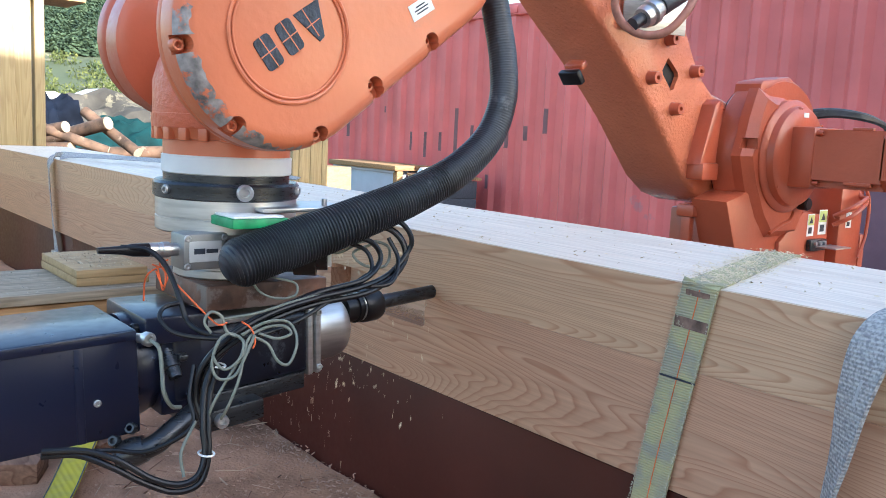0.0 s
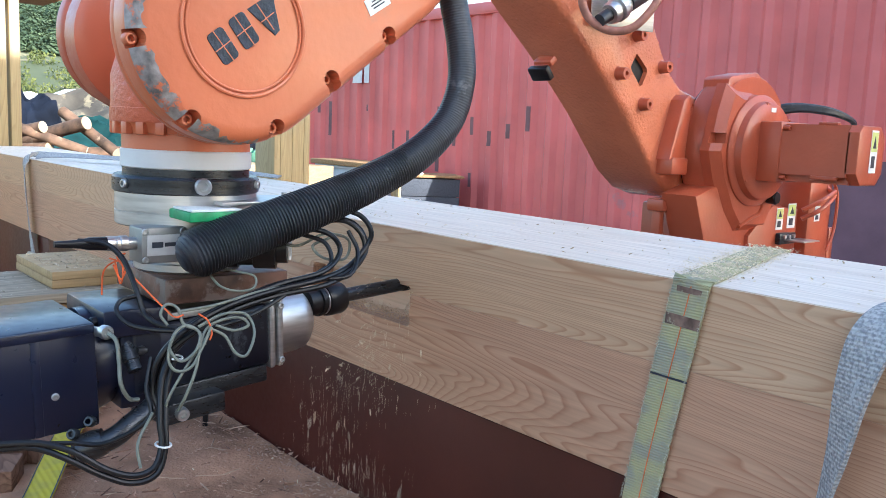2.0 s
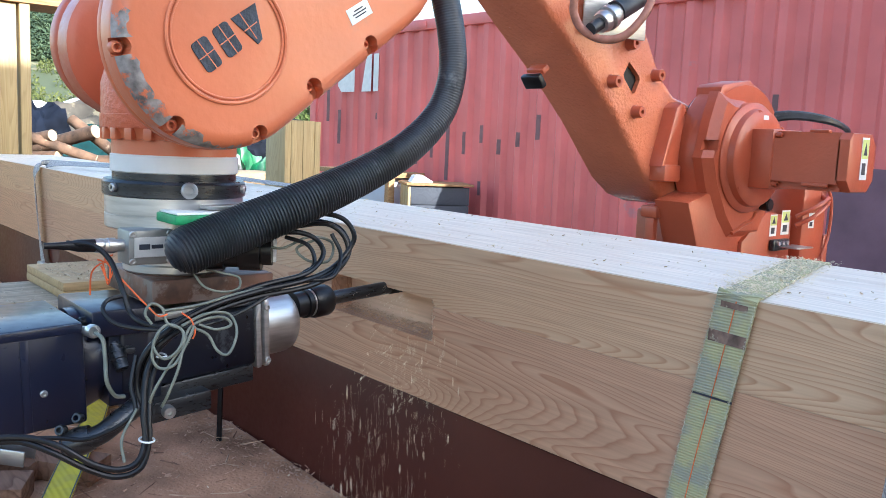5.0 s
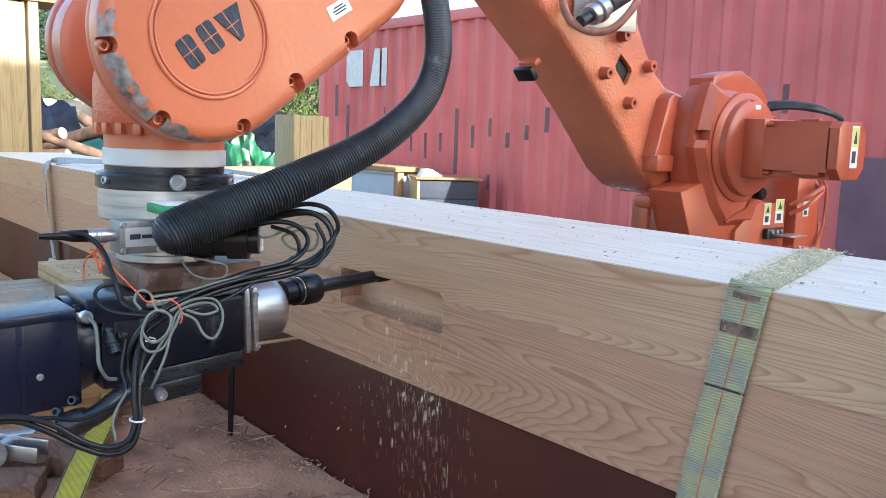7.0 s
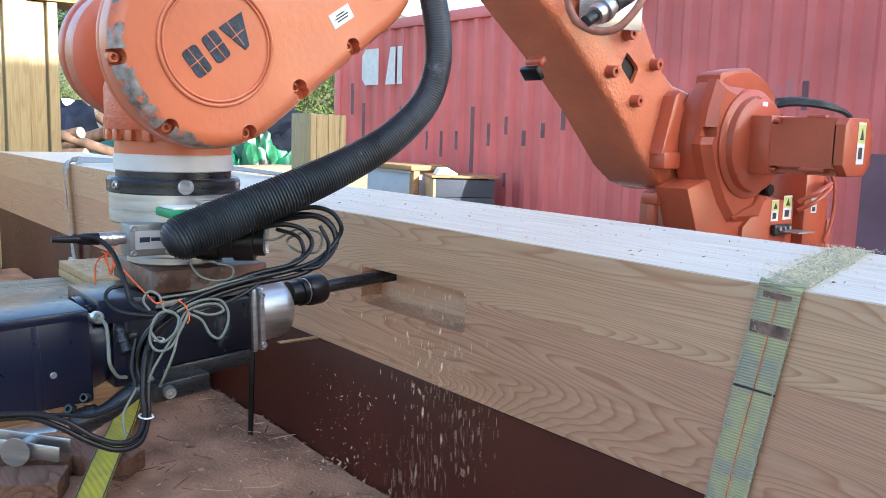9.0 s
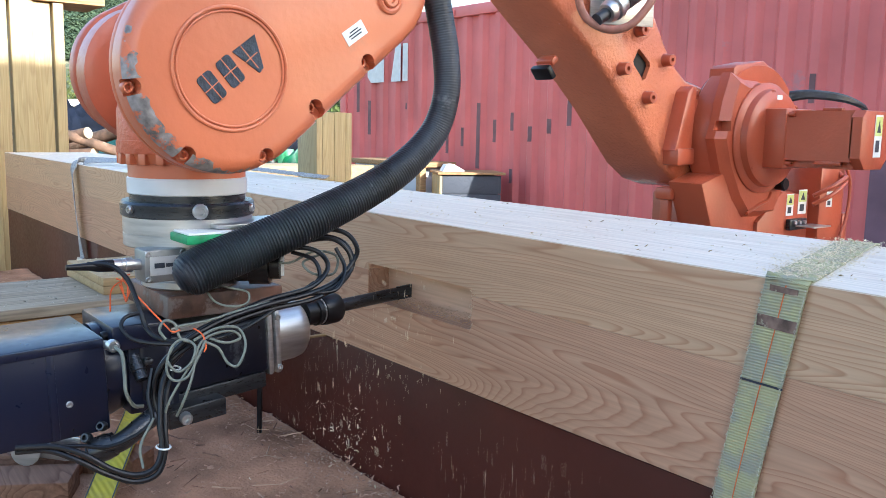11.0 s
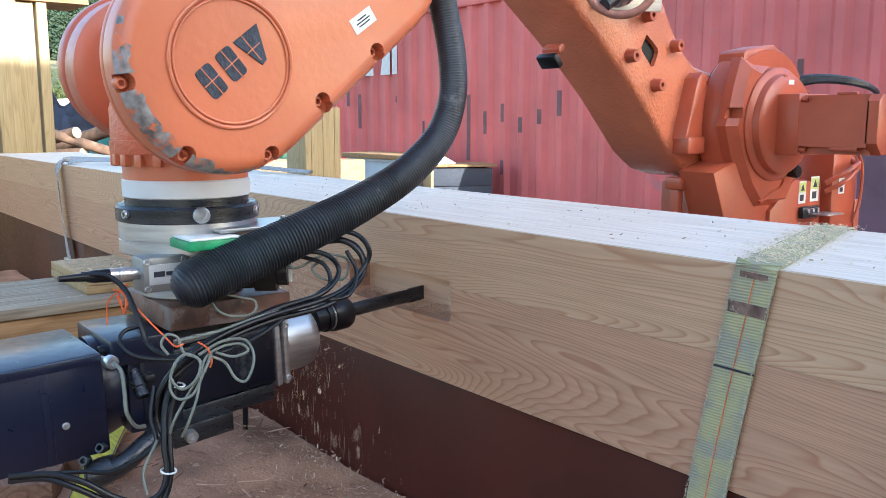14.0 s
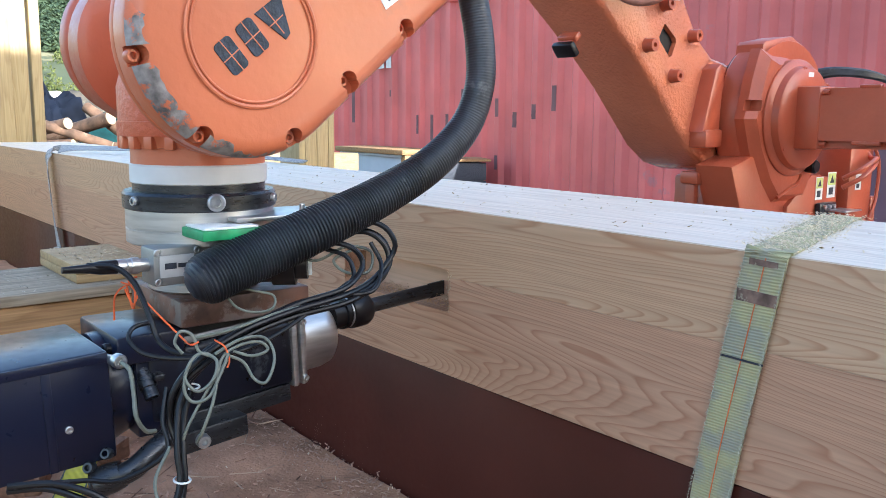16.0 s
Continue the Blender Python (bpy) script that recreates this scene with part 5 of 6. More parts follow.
# --- strap, buckle and offcuts on the floor
M_red_timber = grain_wood("reddish_offcut", (0.30, 0.17, 0.11), (0.16, 0.08, 0.05), ring=20, seed=8.0, along=(0.3, 2, 2), weather=0.4, rough=0.85)
fs = thing("floor_strap", "bright yellow lashing strap lying across the sawdust", "strap")
bm = B()
FS = [(-0.74, -0.60, 0.597), (-0.90, -0.505, 0.600), (-1.02, -0.437, 0.622), (-1.12, -0.384, 0.632), (-1.24, -0.327, 0.624), (-1.41, -0.255, 0.610), (-1.56, -0.19, 0.622), (-1.76, -0.10, 0.640)]
ribbon(bm, FS, [0.050] * 8, 0.003, [(0.45, 0.89, 0)] * 8)
part("band", bm, M_yellow_web, fs)
bm = B()
for s in (-0.023, 0.023):
    ribbon(bm, [(x + s * 0.45, y + s * 0.89, z + 0.0025) for x, y, z in FS], [0.0022] * 8, 0.0006, [(0.45, 0.89, 0)] * 8)
part("edge_thread", bm, M_print, fs)
rb = thing("ratchet_buckle", "bare metal ratchet buckle lying on offcuts", "buckle")
bm = B()
for s in (-0.022, 0.022):
    box(bm, -0.075, 0.075, s - 0.002, s + 0.002, -0.014, 0.016, 0.003, m=pose(-1.17, -0.525, 0.650, 0, 6, 50))
part("side_plate", bm, M_steel, rb)
bm = B()
rod(bm, (-1.187, -0.511, 0.650), (-1.145, -0.546, 0.650), 0.013, 16)
lathe(bm, (-1.140, -0.549, 0.652), (-1.136, -0.552, 0.652), [(0, 0.027), (0.004, 0.027)], 18)
part("spindle_wheel", bm, M_steel, rb)
bm = B()
box(bm, -0.09, 0.02, -0.022, 0.022, -0.002, 0.002, 0.002, m=pose(-1.185, -0.475, 0.668, 0, -8, 50))
part("handle", bm, M_steel, rb)
for k, (x, y, z, l, w, h, rz) in enumerate(((-1.17, -0.415, 0.601, 0.21, 0.075, 0.040, 38), (-1.11, -0.575, 0.602, 0.20, 0.085, 0.044, 62), (-1.25, -0.52, 0.604, 0.24, 0.11, 0.040, 48))):
    oc = thing("timber_offcut", "reddish sawn timber offcut in the sawdust", "offcut", group="offcuts")
    bm = B()
    box(bm, -l / 2, l / 2, -w / 2, w / 2, -h / 2, h / 2, 0.003, m=pose(x, y, z, 2, 1, rz))
    part("block", bm, M_red_timber, oc)
stake = thing("steel_stake", "thin black steel bar standing in the sawdust by the plywood", "stake")
bm = B()
box(bm, -0.0055, 0.0055, -0.003, 0.003, -0.03, 0.30, 0.001, m=pose(-1.153, -0.073, FLOOR, 0, 1.2, 40))
part("bar", bm, M_black, stake)
clamp = thing("clamp_handle", "yellow tool handle hanging on the plywood", "clamp")
bm = B()
lathe(bm, (-1.42, -0.012, 0.79), (-1.42, -0.012, 0.70), [(0, 0.008), (0.006, 0.013), (0.03, 0.012), (0.07, 0.014), (0.088, 0.010)], 16)
part("grip", bm, M_yellow, clamp)
bm = B()
rod(bm, (-1.42, -0.012, 0.79), (-1.42, -0.012, 0.82), 0.005, 10)
part("shank", bm, M_steel, clamp)
# --- container details
for x, z0, z1, w in ((-9.355, 1.448, 1.86, 0.10), (-9.05, 1.154, 1.597, 0.09), (-7.67, 1.035, 1.257, 0.04), (-7.40, 0.965, 1.262, 0.05), (-7.12, 1.055, 1.268, 0.05), (-6.79, 0.815, 1.543, 0.06), (-6.505, 1.115, 1.36, 0.05), (-6.22, 1.245, 1.436, 0.05),
                     (-5.925, 1.135, 1.293, 0.06), (-5.65, 1.224, 1.372, 0.06), (-5.365, 1.304, 1.553, 0.06), (-6.22, 0.683, 0.835, 0.045), (-3.02, 1.50, 1.721, 0.05), (-8.174, 1.48, 1.559, 0.03)):
    # sits on the nearest outer ridge
    k = round((x - (CX0 + 0.12) - 0.036) / P)
    xr = CX0 + 0.12 + k * P + 0.036
    bm = B()
    n = 9
    cols = []
    for i in range(n + 1):
        z = z0 + (z1 - z0) * i / n
        j = 0.006 * noise.noise(Vector((x * 3, z * 20, 0)))
        cols.append((bm.verts.new((xr - min(w, 0.072) / 2 + j, CY - 0.004, z)), bm.verts.new((xr + min(w, 0.072) / 2 + j * 0.5, CY - 0.004, z))))
    for p, q in zip(cols, cols[1:]):
        bm.faces.new((p[0], p[1], q[1], q[0]))
    part("touch_up_patch", bm, M_patch, cont)
for x0, x1, tilt in ((-9.08, -8.70, 0), (-8.64, -8.33, 0.10), (-8.285, -8.18, 0)):
    bm = B()
    n = 6
    prism(bm, [(x0 + tilt, 0), (x1, 0), (x1, 0.46), (x0 + tilt * 2, 0.46)] if tilt else ([(x0 + 0.08, 0), (x1, 0), (x1, 0.46), (x0 + 0.08, 0.46), (x0, 0.38), (x0, 0.08)] if x1 - x0 > 0.2 else [(x0, 0), (x1, 0), (x1, 0.46), (x0, 0.46)]), 0.003, Matrix(((1, 0, 0, 0), (0, 0, -1, CY - 0.006), (0, 1, 0, 1.825), (0, 0, 0, 1))))
    part("painted_sign", bm, M_white_paint, cont, "worn white painted block")
for x in range(9):
    bm = B()
    xx = CX0 + 0.9 + x * 1.35
    box(bm, xx, xx + 0.25, CY - 0.03, CY - 0.02, CZ1 - 0.10, CZ1 - 0.03, 0.003)
    part("rail_plate", bm, M_red, cont)

# dull mauve area low on the right of the container side
bm = B()
box(bm, -2.43, -0.9, CY - 0.006, CY - 0.003, 0.22, 1.19)
part("mauve_panel", bm, material("dull_mauve", (0.17, 0.085, 0.11), 0.6, vary=0.12, scale=3), cont, "dull mauve area")

# --- crates by the container
crate = thing("grey_crate", "dark grey painted plank crate with bare wooden end", "crate")
M_crate = grain_wood("grey_planks", (0.085, 0.09, 0.105), (0.05, 0.055, 0.07), ring=14, along=(0.3, 2, 2), rough=0.7)
mc = pose(-6.36, 4.50, 0, 0, 0, 62)
for k in range(4):
    bm = B()
    box(bm, 0.0, 0.62, 0, 0.03, 0.02 + k * 0.19, 0.02 + k * 0.19 + 0.184, 0.004, m=mc)
    part("plank", bm, M_crate, crate)
for k in range(3):
    bm = B()
    box(bm, -0.03, -0.001, k * 0.165, 0.16 + k * 0.165, 0.0, 0.775, 0.004, m=mc)
    part("end_board", bm, M_board, crate)
bm = B()
box(bm, 0.02, 0.60, 0.034, 0.49, 0.0, 0.77, m=mc)
part("body", bm, M_crate, crate)
bm = B()
box(bm, -0.05, 0.66, -0.03, 0.52, 0.785, 0.81, 0.004, m=mc)
part("lid", bm, M_old_timber, crate)
wd = thing("folded_sheet", "small white folded sheet lying on the crate lid", "sheet")
bm = B()
prism(bm, [(-0.10, 0), (0.12, 0), (0.13, 0.012), (0.02, 0.075), (-0.06, 0.07)], 0.22, mc @ pose(0.12, 0.1, 0.811) @ Matrix(((1, 0, 0, 0), (0, 0, 1, 0), (0, 1, 0, 0), (0, 0, 0, 1))))
part("sheet", bm, M_label, wd)
bench = thing("white_bench_box", "white panelled box with a grey timber top", "box")
bm = B()
box(bm, -8.12, -6.98, 4.62, 5.0, 0.42, 0.80, 0.006)
box(bm, -8.16, -6.93, 4.58, 5.04, 0.80, 0.825, 0.004)
part("panel", bm, material("white_sheet", (0.55, 0.58, 0.63), 0.5, vary=0.05, scale=4), bench)
bm = B()
box(bm, -8.22, -6.86, 4.55, 5.08, 0.83, 0.885, 0.006)
box(bm, -6.96, -6.88, 4.60, 4.68, 0.0, 0.83, 0.006)
box(bm, -8.20, -8.12, 4.60, 4.68, 0.0, 0.83, 0.006)
part("frame", bm, M_old_timber, bench)

# --- post behind the beam
post = thing("laminated_post", "short upright laminated timber offcut", "post")
for k in range(6):
    bm = B()
    box(bm, -4.45, -4.2 + 0.004 * (k % 2), 1.805 + k * 0.0425, 1.805 + k * 0.0425 + 0.0415, -0.05, 1.347 - 0.002 * (k % 3), 0.002)
    part("lamella", bm, M_board, post)

# --- boarded shed wall at the far end of the beam
hut = thing("boarded_wall", "vertical board wall of a timber hut", "hut")
yb = -1.0
k = 0
while yb < 0.42:
    w = (0.115, 0.098, 0.104)[k % 3]
    bm = B()
    box(bm, -4.68, -4.62 + (0.022 if k % 2 else 0), yb, min(yb + w + (0.012 if k % 2 else -0.012), 0.436), 0.0, 1.90, 0.003)
    part("board", bm, M_board, hut)
    yb += w
    k += 1
bm = B()
box(bm, -4.95, -4.59, -1.2, 0.66, 1.905, 1.96, 0.005)
part("roof_board", bm, M_old_timber, hut)

# --- log pile, sheeted heaps
M_log = material("peeled_log", (0.15, 0.085, 0.05), 0.85, vary=0.35, scale=7, bump=0.5, stretch=(1, 1, 1), spots=(0.26, 0.18, 0.12), spot_scale=8, spot_cut=0.58)
M_logend = material("fresh_log_end", (0.42, 0.33, 0.21), 0.8, vary=0.1, scale=12)
for a, b, r in (((-7.9, 0.95, 1.24), (-7.6, 1.75, 0.94), 0.075), ((-8.3, 1.05, 1.02), (-7.7, 1.40, 1.15), 0.085), ((-8.6, 1.30, 0.95), (-7.75, 1.80, 1.20), 0.10), ((-8.2, 1.72, 1.30), (-7.6, 2.03, 0.93), 0.085),
                ((-8.5, 0.8, 0.88), (-7.7, 1.45, 0.95), 0.10), ((-8.4, 1.55, 0.86), (-7.8, 2.8, 0.95), 0.11), ((-8.8, 1.0, 0.80), (-8.0, 2.9, 0.82), 0.14), ((-8.3, 0.7, 0.7), (-7.9, 2.6, 0.74), 0.14), ((-8.1, 0.6, 0.5), (-7.8, 2.9, 0.5), 0.18), ((-8.6, 0.5, 0.55), (-8.5, 3.0, 0.55), 0.2), ((-8.2, 0.4, 0.18), (-8.0, 3.0, 0.18), 0.19), ((-8.7, 0.4, 0.18), (-8.6, 3.0, 0.18), 0.19)):
    r *= 0.64
    lg = thing("log", "weathered log with a pale sawn end", "log", group="log pile")
    bm = B()
    h = (Vector(b) - Vector(a)).length
    lathe(bm, a, b, [(h * k / 6, r * (1 + 0.05 * noise.noise(Vector((k, r * 50, a[1]))))) for k in range(7)], 14)
    part("trunk", bm, M_log, lg)
    bm = B()
    d = (Vector(b) - Vector(a)).normalized()
    lathe(bm, b, Vector(b) + d, [(0, r * 0.97), (0.006, r * 0.96)], 14)
    part("sawn_end", bm, M_logend, lg)


def heap(name, label, cat, c, size, mat, seed, lumps=2.2, rough=0.25, seg=40):
    """A draped or piled mass with folds, resting on the ground."""
    bm = B()
    bmesh.ops.create_icosphere(bm, subdivisions=5, radius=1)
    for v in bm.verts:
        n = v.co.normalized()
        d = 1 + rough * noise.noise(n * lumps + Vector((seed, 0, 0))) + rough * 0.45 * noise.noise(n * lumps * 3.1 + Vector((0, seed, 0))) + rough * 0.2 * abs(noise.noise(n * lumps * 8 + Vector((0, 0, seed))))
        v.co = Vector((n.x * size[0] * d, n.y * size[1] * d, max(-0.02, n.z) * size[2] * d))
        v.co += Vector(c)
    t = thing(name, label, cat)
    part("cover", bm, mat, t)
    return t


heap("earth_mound", "dry grassy earth mound", "mound", (-16.0, 4.5, -0.1), (1.8, 3.0, 1.65), material("dry_earth", (0.065, 0.056, 0.044), 0.95, vary=0.3, scale=2, bump=1.0, bump_scale=14, spots=(0.14, 0.12, 0.08), spot_scale=5, spot_cut=0.55), 3.0)
heap("teal_tarpaulin", "crumpled teal tarpaulin over a stack", "tarpaulin", (-13.2, 4.2, -0.05), (0.8, 1.9, 1.22), material("teal_sheet", (0.006, 0.035, 0.036), 0.8, spec=0.15, vary=0.3, scale=3, bump=0.6, bump_scale=9), 7.0, 3.0, 0.22)
heap("navy_tarpaulin", "dark navy tarpaulin draped over a stack", "tarpaulin", (-13.0, 2.35, -0.05), (0.5, 0.75, 1.62), material("navy_sheet", (0.006, 0.009, 0.018), 0.85, spec=0.12, vary=0.3, scale=3, bump=0.5, bump_scale=6), 9.0, 2.4, 0.35)
heap("green_tarpaulin", "bright green tarpaulin crumpled over goods", "tarpaulin", (-8.3, 3.40, -0.05), (0.45, 0.55, 1.13), material("green_sheet", (0.008, 0.075, 0.032), 0.4, vary=0.5, scale=3, bump=0.8, bump_scale=12, spots=(0.014, 0.14, 0.048), spot_scale=3.5, spot_cut=0.56), 5.0, 3.4, 0.28)
heap("blue_tarpaulin", "blackish blue tarpaulin over a long stack", "tarpaulin", (-15.0, 7.2, -0.05), (1.2, 1.6, 1.72), material("blue_sheet", (0.009, 0.011, 0.018), 0.85, spec=0.12, vary=0.4, scale=2, bump=0.6, bump_scale=5), 12.0, 2.6, 0.22)
heap("gravel_heap", "low heap of pale gravel", "gravel", (-9.5, 3.6, -0.1), (1.6, 2.0, 0.55), material("pale_gravel", (0.17, 0.14, 0.105), 0.95, vary=0.35, scale=6, bump=1.0, bump_scale=40, spots=(0.16, 0.14, 0.11), spot_scale=9, spot_cut=0.6), 15.0, 3.0, 0.2)
for x, y, l, w, z in ((-7.0, 3.2, 1.6, 0.14, 0.86), (-7.4, 3.0, 1.2, 0.12, 0.80), (-6.5, 2.5, 1.1, 0.14, 0.90)):
    pk = thing("stacked_plank", "sawn plank on a low stack", "plank", group="stacked planks")
    bm = B()
    box(bm, -0.25, 0.25, -l / 2, l / 2, 0, z, 0.01, m=pose(x, y, 0, 0, 0, 12))
    part("plank", bm, M_batten, pk)


# --- trees, bushes, wooded hillside
def leaf_mat(name, a, b, scale=0.5):
    m = material(name, a, 0.8, vary=0.2, scale=scale, second=b, bump=0.3, spec=0.2)
    return m


M_leaf = leaf_mat("hedge_leaf", (0.10, 0.13, 0.035), (0.035, 0.06, 0.02), 2.0)
M_conifer = leaf_mat("conifer", (0.055, 0.080, 0.042), (0.018, 0.036, 0.024), 0.12)
M_bush = leaf_mat("valley_bush", (0.11, 0.12, 0.036), (0.04, 0.062, 0.022), 0.2)
M_bark = material("bark", (0.10, 0.07, 0.05), 0.9, vary=0.3, scale=8)


def leaves(verts, faces, c, r, count, size, flat=0.75):
    for _ in range(count):
        while True:
            q = Vector((rnd.uniform(-1, 1), rnd.uniform(-1, 1), rnd.uniform(-1, 1)))
            if 0.25 < q.length < 1:
                break
        q = q * (1 + 0.35 * noise.noise(q * 2.3 + Vector(c)))
        p = Vector(c) + Vector((q.x * r, q.y * r, q.z * r * flat))
        rot = Euler((rnd.uniform(0, 6.3), rnd.uniform(0, 6.3), rnd.uniform(0, 6.3))).to_matrix()
        s = size * rnd.uniform(0.6, 1.4)
        k = len(verts)
        for x, y in ((-1, 0), (0, -0.55), (1, 0), (0, 0.55)):
            verts.append(p + rot @ Vector((x * s, y * s, 0.15 * s * abs(x))))
        faces.append((k, k + 1, k + 2, k + 3))


def raw(name, verts, faces, mat, parent=None):
    me = bpy.data.meshes.new(name)
    me.from_pydata(verts, [], faces)
    me.materials.append(mat)
    ob = new(name, me)
    ob.parent = parent
    return ob


for x, y, h, r in ((-19, 9.6, 3.1, 1.5), (-20, 11.8, 3.4, 1.7), (-22, 8.2, 2.3, 1.2), (-19.5, 14, 3.6, 1.8)):
    tr = thing("leafy_tree", "sunlit broadleaf bush behind the yard", "tree", group="yard trees")
    bm = B()
    tube(bm, [(x, y, -0.1), (x + 0.05, y, h * 0.3), (x, y + 0.05, h * 0.62)], 0.07, 8, 4, radii=lambda i, n: 0.09 - 0.06 * i / n)
    for k in range(5):
        a = k * 1.3
        tube(bm, [(x, y, h * (0.3 + 0.06 * k)), (x + 0.4 * r * math.cos(a), y + 0.4 * r * math.sin(a), h * (0.5 + 0.06 * k)), (x + 0.7 * r * math.cos(a), y + 0.7 * r * math.sin(a), h * (0.62 + 0.06 * k))], 0.025, 6, 4)
    part("trunk", bm, M_bark, tr)
    vs, fs_ = [], []
    for k in range(16):
        leaves(vs, fs_, (x + rnd.uniform(-0.7, 0.7) * r, y + rnd.uniform(-0.7, 0.7) * r, h * rnd.uniform(0.35, 0.88)), r * 0.45, 330, 0.055)
    raw("crown", vs, fs_, M_leaf, tr)


def hill_height(x, y):
    d = -x
    base = max(0.0, d - 60) * 0.022 + max(0.0, d - 330) * 0.17
    return base + (noise.noise(Vector((x * 0.004, y * 0.004, 1))) * 20 + noise.noise(Vector((x * 0.013, y * 0.013, 5))) * 6) * min(1, max(0, (d - 200) / 350))


vs, fs_ = [], []
nx, ny = 70, 60
for i in range(nx + 1):
    for j in range(ny + 1):
        x = -30 - 1600 * (i / nx) ** 1.6
        y = (-0.15 + 0.95 * j / ny) * (-x) - 40 + 60 * j / ny
        vs.append((x, y, hill_height(x, y) - 0.1))
for i in range(nx):
    for j in range(ny):
        a = i * (ny + 1) + j
        fs_.append((a, a + 1, a + ny + 2, a + ny + 1))
hill = raw("hillside", vs, fs_, material("meadow_hill", (0.060, 0.070, 0.035), 0.95, vary=0.3, scale=0.012, second=(0.035, 0.05, 0.025), bump=0.5, bump_scale=0.2, spots=(0.20, 0.18, 0.10), spot_scale=0.03, spot_cut=0.54))
tagged(hill, "wooded hillside with pale meadows below", "hillside", kind="structure")
vs, fs_ = [], []
made = 0
while made < 17000:
    d = 350 + 900 * rnd.random() ** 1.7
    ang = rnd.uniform(0.15, 0.42)
    x, y = -d, d * ang
    if d < 520 and noise.noise(Vector((x * 0.02, y * 0.02, 9))) > (d - 420) / 80:
        continue
    z = hill_height(x, y)
    h = rnd.uniform(4.0, 9.0)
    r = h * rnd.uniform(0.2, 0.32)
    for q in range(13):
        f = (q + rnd.random()) / 13
        a = rnd.uniform(0, math.tau)
        e = r * (1 - f) ** 0.8 * rnd.uniform(0.3, 1.0)
        c = Vector((x + e * math.cos(a), y + e * math.sin(a), z + h * (0.1 + 0.88 * f)))
        s_ = r * (0.75 - 0.45 * f) * rnd.uniform(0.7, 1.3)
        u = Vector((-math.sin(a), math.cos(a), rnd.uniform(-0.4, 0.4))) * s_
        w = Vector((math.cos(a) * rnd.uniform(0.3, 1), math.sin(a), rnd.uniform(-1.1, -0.3))) * s_ * 0.7
        k = len(vs)
        vs += [c - u, c + w, c + u, c - w]
        fs_.append((k, k + 1, k + 2, k + 3))
    made += 1
tagged(raw("hill_forest", vs, fs_, M_conifer), "dense conifer forest on the hillside", "forest", kind="stuff")
vs, fs_ = [], []
for _ in range(620):
    d = 70 + 340 * rnd.random() ** 0.9
    x, y = -d, d * rnd.uniform(0.12, 0.60)
    z = hill_height(x, y)
    s = 0.6 + d / 110
    leaves(vs, fs_, (x, y, z + 0.5 * s), rnd.uniform(0.8, 1.5) * s, 90, 0.16 * s)
tagged(raw("valley_bushes", vs, fs_, M_bush), "yellow-green bushes on the valley floor", "bushes", kind="stuff")
for x, y, l, w, h in ((-58, 14.2, 3.0, 2.4, 2.2), (-54, 15.9, 2.5, 1.5, 2.45), (-62, 19.5, 3.0, 2.0, 2.1)):
    sh = thing("white_shed", "small white shed far across the valley", "shed", group="far sheds")
    bm = B()
    box(bm, x - l / 2, x + l / 2, y - w / 2, y + w / 2, -0.2, h, 0.03)
    part("wall", bm, M_label, sh)
    bm = B()
    prism(bm, [(y - w / 2 - 0.15, h), (y + w / 2 + 0.15, h), (y, h + 0.4)], l + 0.3, YZ @ Matrix.Translation((0, 0, x - l / 2 - 0.15)))
    part("roof", bm, M_label, sh)

# --- the building behind the camera, whose shade lies over the work
shed = new("wall_east")
tagged(shed, "plain grey wall of the building behind", "wall", kind="structure")
bm = B()
box(bm, 14.0, 14.6, -6.0, 6.2, -0.2, 10.06, 0.0)
part("wall_panel", bm, material("grey_render", (0.30, 0.29, 0.28), 0.9, vary=0.1, scale=2), shed)

# --- chips thrown off by the bit, in small bursts
rc = random.Random(11)
bursts = []
for i in range(215):
    t0 = -0.25 + i * 0.0765
    if t0 < 0.8:
        x, y, wide, up = rc.uniform(-0.70, -0.22), rc.uniform(-0.26, -0.06), 0.15, 0.14
    elif t0 < 9.3:
        x, y, wide, up = rc.gauss(SX1 - 0.01 - max(0.0, 4 - t0) * 0.02, 0.03), rc.uniform(-0.10, -0.02), 0.05, 0.10
    elif t0 < 13.2:
        x, y, wide, up = rc.uniform(-0.78, -0.02), rc.uniform(-0.20, -0.04), 0.13, 0.12
    else:
        x, y, wide, up = rc.uniform(-0.95, -0.55), rc.uniform(-0.20, -0.05), 0.09, 0.10
    verts, faces = [], []
    for _ in range(240):
        c = Vector((rc.gauss(0, wide * 0.75), rc.gauss(0, min(wide, 0.05) * 0.6), rc.uniform(-up, up)))
        s = rc.uniform(0.0005, 0.0014) if rc.random() < (0.72 if t0 < 0.8 else 0.88) else rc.uniform(0.0016, 0.0036)
        r = Euler((rc.uniform(0, 6), rc.uniform(0, 6), rc.uniform(0, 6))).to_matrix()
        k = len(verts)
        for px, py, pz in ((-1.3, -0.4, 0), (1.2, -0.5, 0.1), (1.4, 0.4, 0), (-1.1, 0.5, 0.15), (0, 0, 0.35)):
            verts.append(c + r @ (Vector((px, py, pz)) * s))
        faces += [(k, k + 1, k + 4), (k + 1, k + 2, k + 4), (k + 2, k + 3, k + 4), (k + 3, k, k + 4), (k + 3, k + 2, k + 1, k)]
    ob = raw("chip_burst", verts, faces, M_chip)
    tagged(ob, "handful of falling wood chips", "wood chips", group="flying chips", kind="stuff")
    bursts.append((ob, t0, x, y))


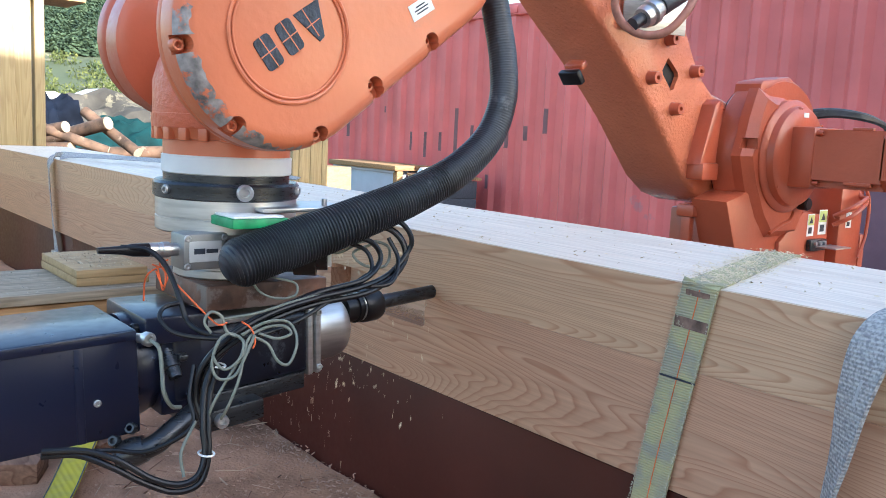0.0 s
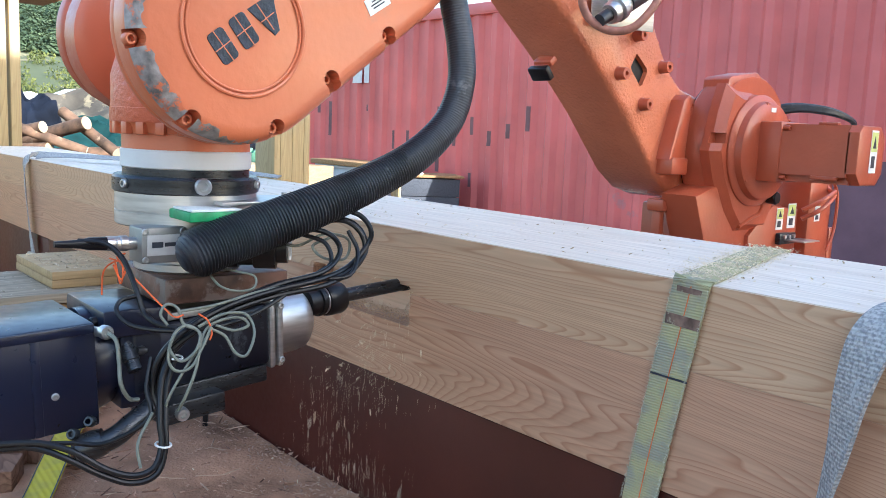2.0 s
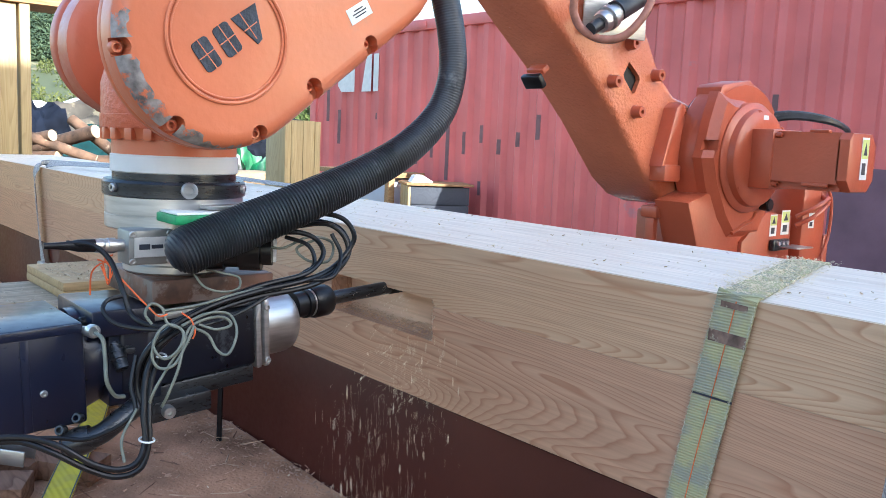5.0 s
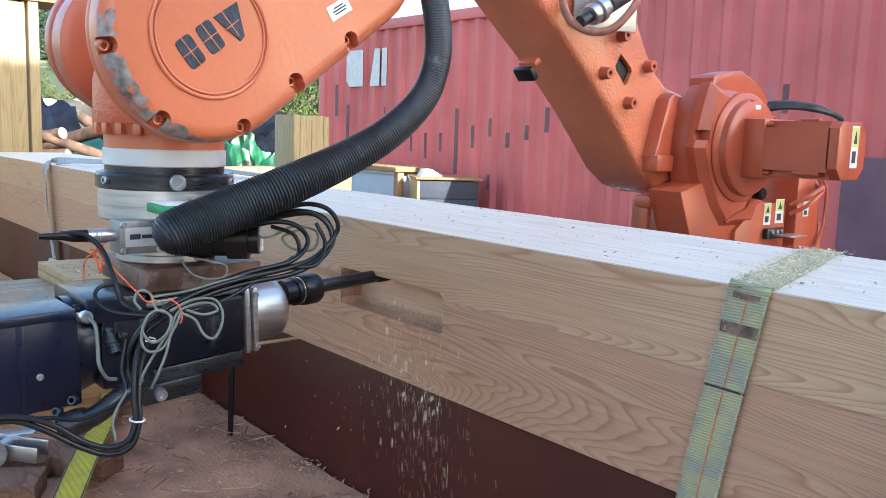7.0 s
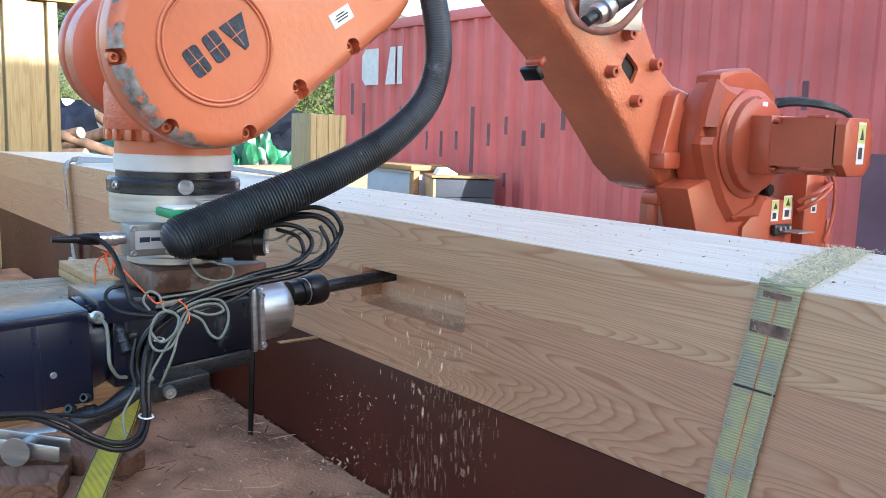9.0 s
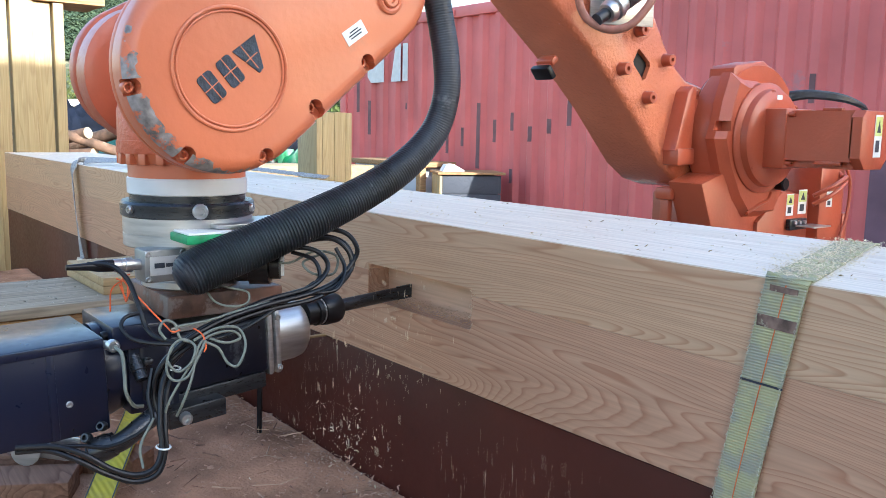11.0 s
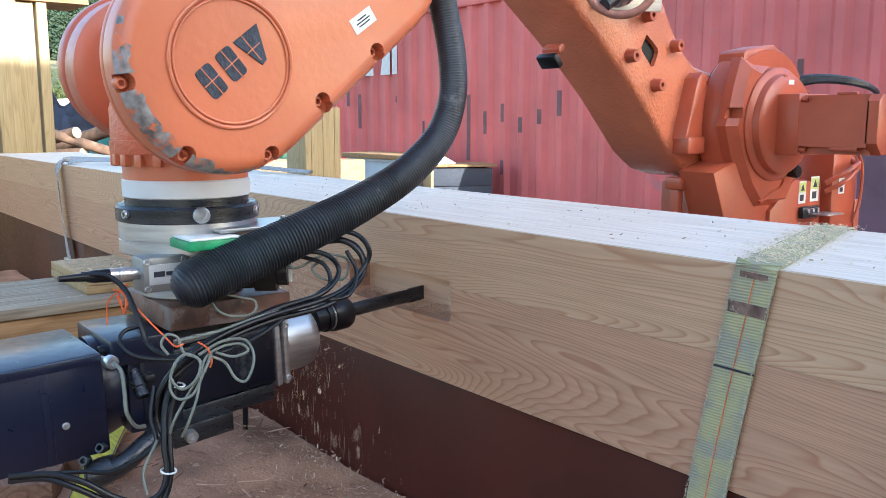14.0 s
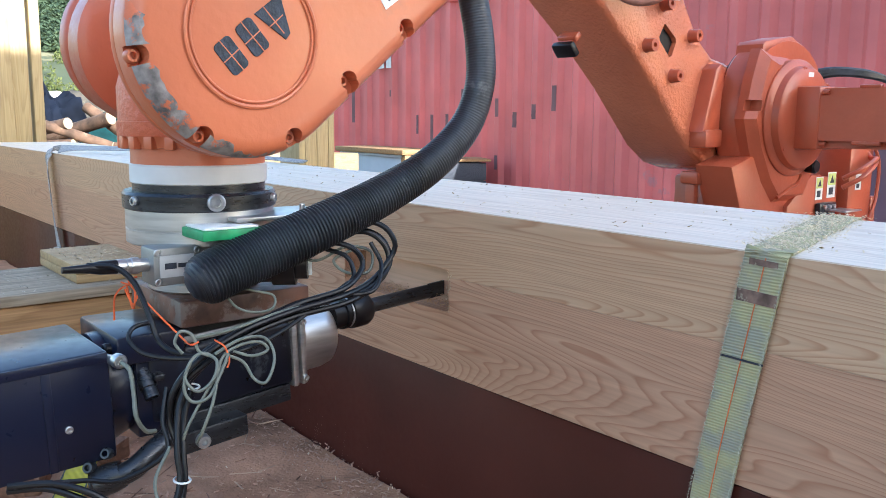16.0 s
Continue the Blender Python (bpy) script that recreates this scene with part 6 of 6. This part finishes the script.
# --- movement
def motions():
    # carriage along the rails, then the plunge to the second pass
    slide = [(0, 0.221), (0.5, 0.215), (1, 0.199), (1.5, 0.183), (2, 0.166), (2.5, 0.149), (3, 0.130), (3.5, 0.113), (4, 0.097), (5, 0.065), (6, 0.033), (6.5, 0.017), (7, 0.0), (7.5, -0.015),
             (8, -0.032), (8.5, -0.046), (9, -0.052), (9.6, -0.053), (10.1, -0.052), (11, -0.024), (11.5, -0.008), (12, 0.006), (12.5, 0.023), (13, 0.042), (13.5, 0.060), (14, 0.073), (14.5, 0.092), (15, 0.107), (15.5, 0.122), (16, 0.138)]
    down = lambda t: min(1.0, max(0.0, (t - 8.65) / 1.4))
    walk(robot, [(t, pose(d, 0, 0)) for t, d in slide])
    walk(spindle, [(t, pose(d, 0, -0.0445 * down(t))) for t, d in slide])
    # the hose swings and lifts on its lower mouth as the wrist draws it along
    c = Vector((-0.542, -0.444, 1.115))
    HOSE = [(0, -8.67, -4.41, 3.18, -0.0025, -0.0018, -0.0113), (3.5, -6.01, -4.0, 1.39, -0.0059, -0.0003, -0.0089), (7, -3.56, 0.91, -0.95, -0.0008, -0.0016, 0.0053),
            (8.7, -3.3, 1.2, -0.9, -0.001, -0.002, 0.004), (10.2, -4.0, 2.2, 2.0, -0.004, -0.005, -0.008), (12, -4.8, 1.4, 3.0, -0.005, -0.007, -0.011), (15.5, -6.44, 0.0, 5.09, -0.006, -0.0077, -0.0139), (16, -6.6, -0.2, 5.3, -0.006, -0.0077, -0.0139)]
    rows = []
    for t, a, b, g, dx, dy, dz in HOSE:
        v = Vector((radians(a), radians(b), radians(g)))
        rows.append((t, Matrix.Translation(c + Vector((dx, dy, dz))) @ Matrix.Rotation(v.length, 4, v.normalized()) @ Matrix.Translation(-c)))
    walk(hose, rows)
    walk(neck, [(t, pose(0, 0, -0.0445 * down(t))) for t, d in slide])
    swing = lambda y, z, a, dz: Matrix.Translation((0, y, z + dz)) @ pose(0, 0, 0, a) @ Matrix.Translation((0, -y, -z))
    walk(wrist, [(t, swing(-0.41, 1.375, 2.1 * down(t), -0.0445 * down(t))) for t, d in slide])
    walk(arm, [(t, swing(1.68, 1.245, 1.1 * down(t), 0)) for t, d in slide])
    # each burst leaves the cut, falls in front of the plywood and stays on the floor
    for ob, t0, x, y in bursts:
        rest = pose(x, 0.2, 0.96)
        fall = [(t0 + dt, pose(x + (0.0 if dt < 0.02 else 0.03 * dt), y if dt > 0.01 else 0.10, 0.94 - 4.9 * dt * dt * 0.75 - 0.25 * dt)) for dt in (0.0, 0.035, 0.1, 0.2, 0.3)]
        end = pose(x, y, FLOOR - 0.12)
        rows = [(0.0, rest), (t0 - 0.05, rest)] + fall + [(t0 + 0.36, end), (16.0, end)]
        rows = [(t, m) for t, m in rows if 0 <= t <= 16]
        if rows[0][0] > 0:
            rows.insert(0, (0.0, rows[0][1]))
        if rows[-1][0] < 16:
            rows.append((16.0, rows[-1][1]))
        keep = {}
        for t, m in rows:
            keep[frame(t)] = (t, m)
        walk(ob, [keep[k] for k in sorted(keep)])


motions()
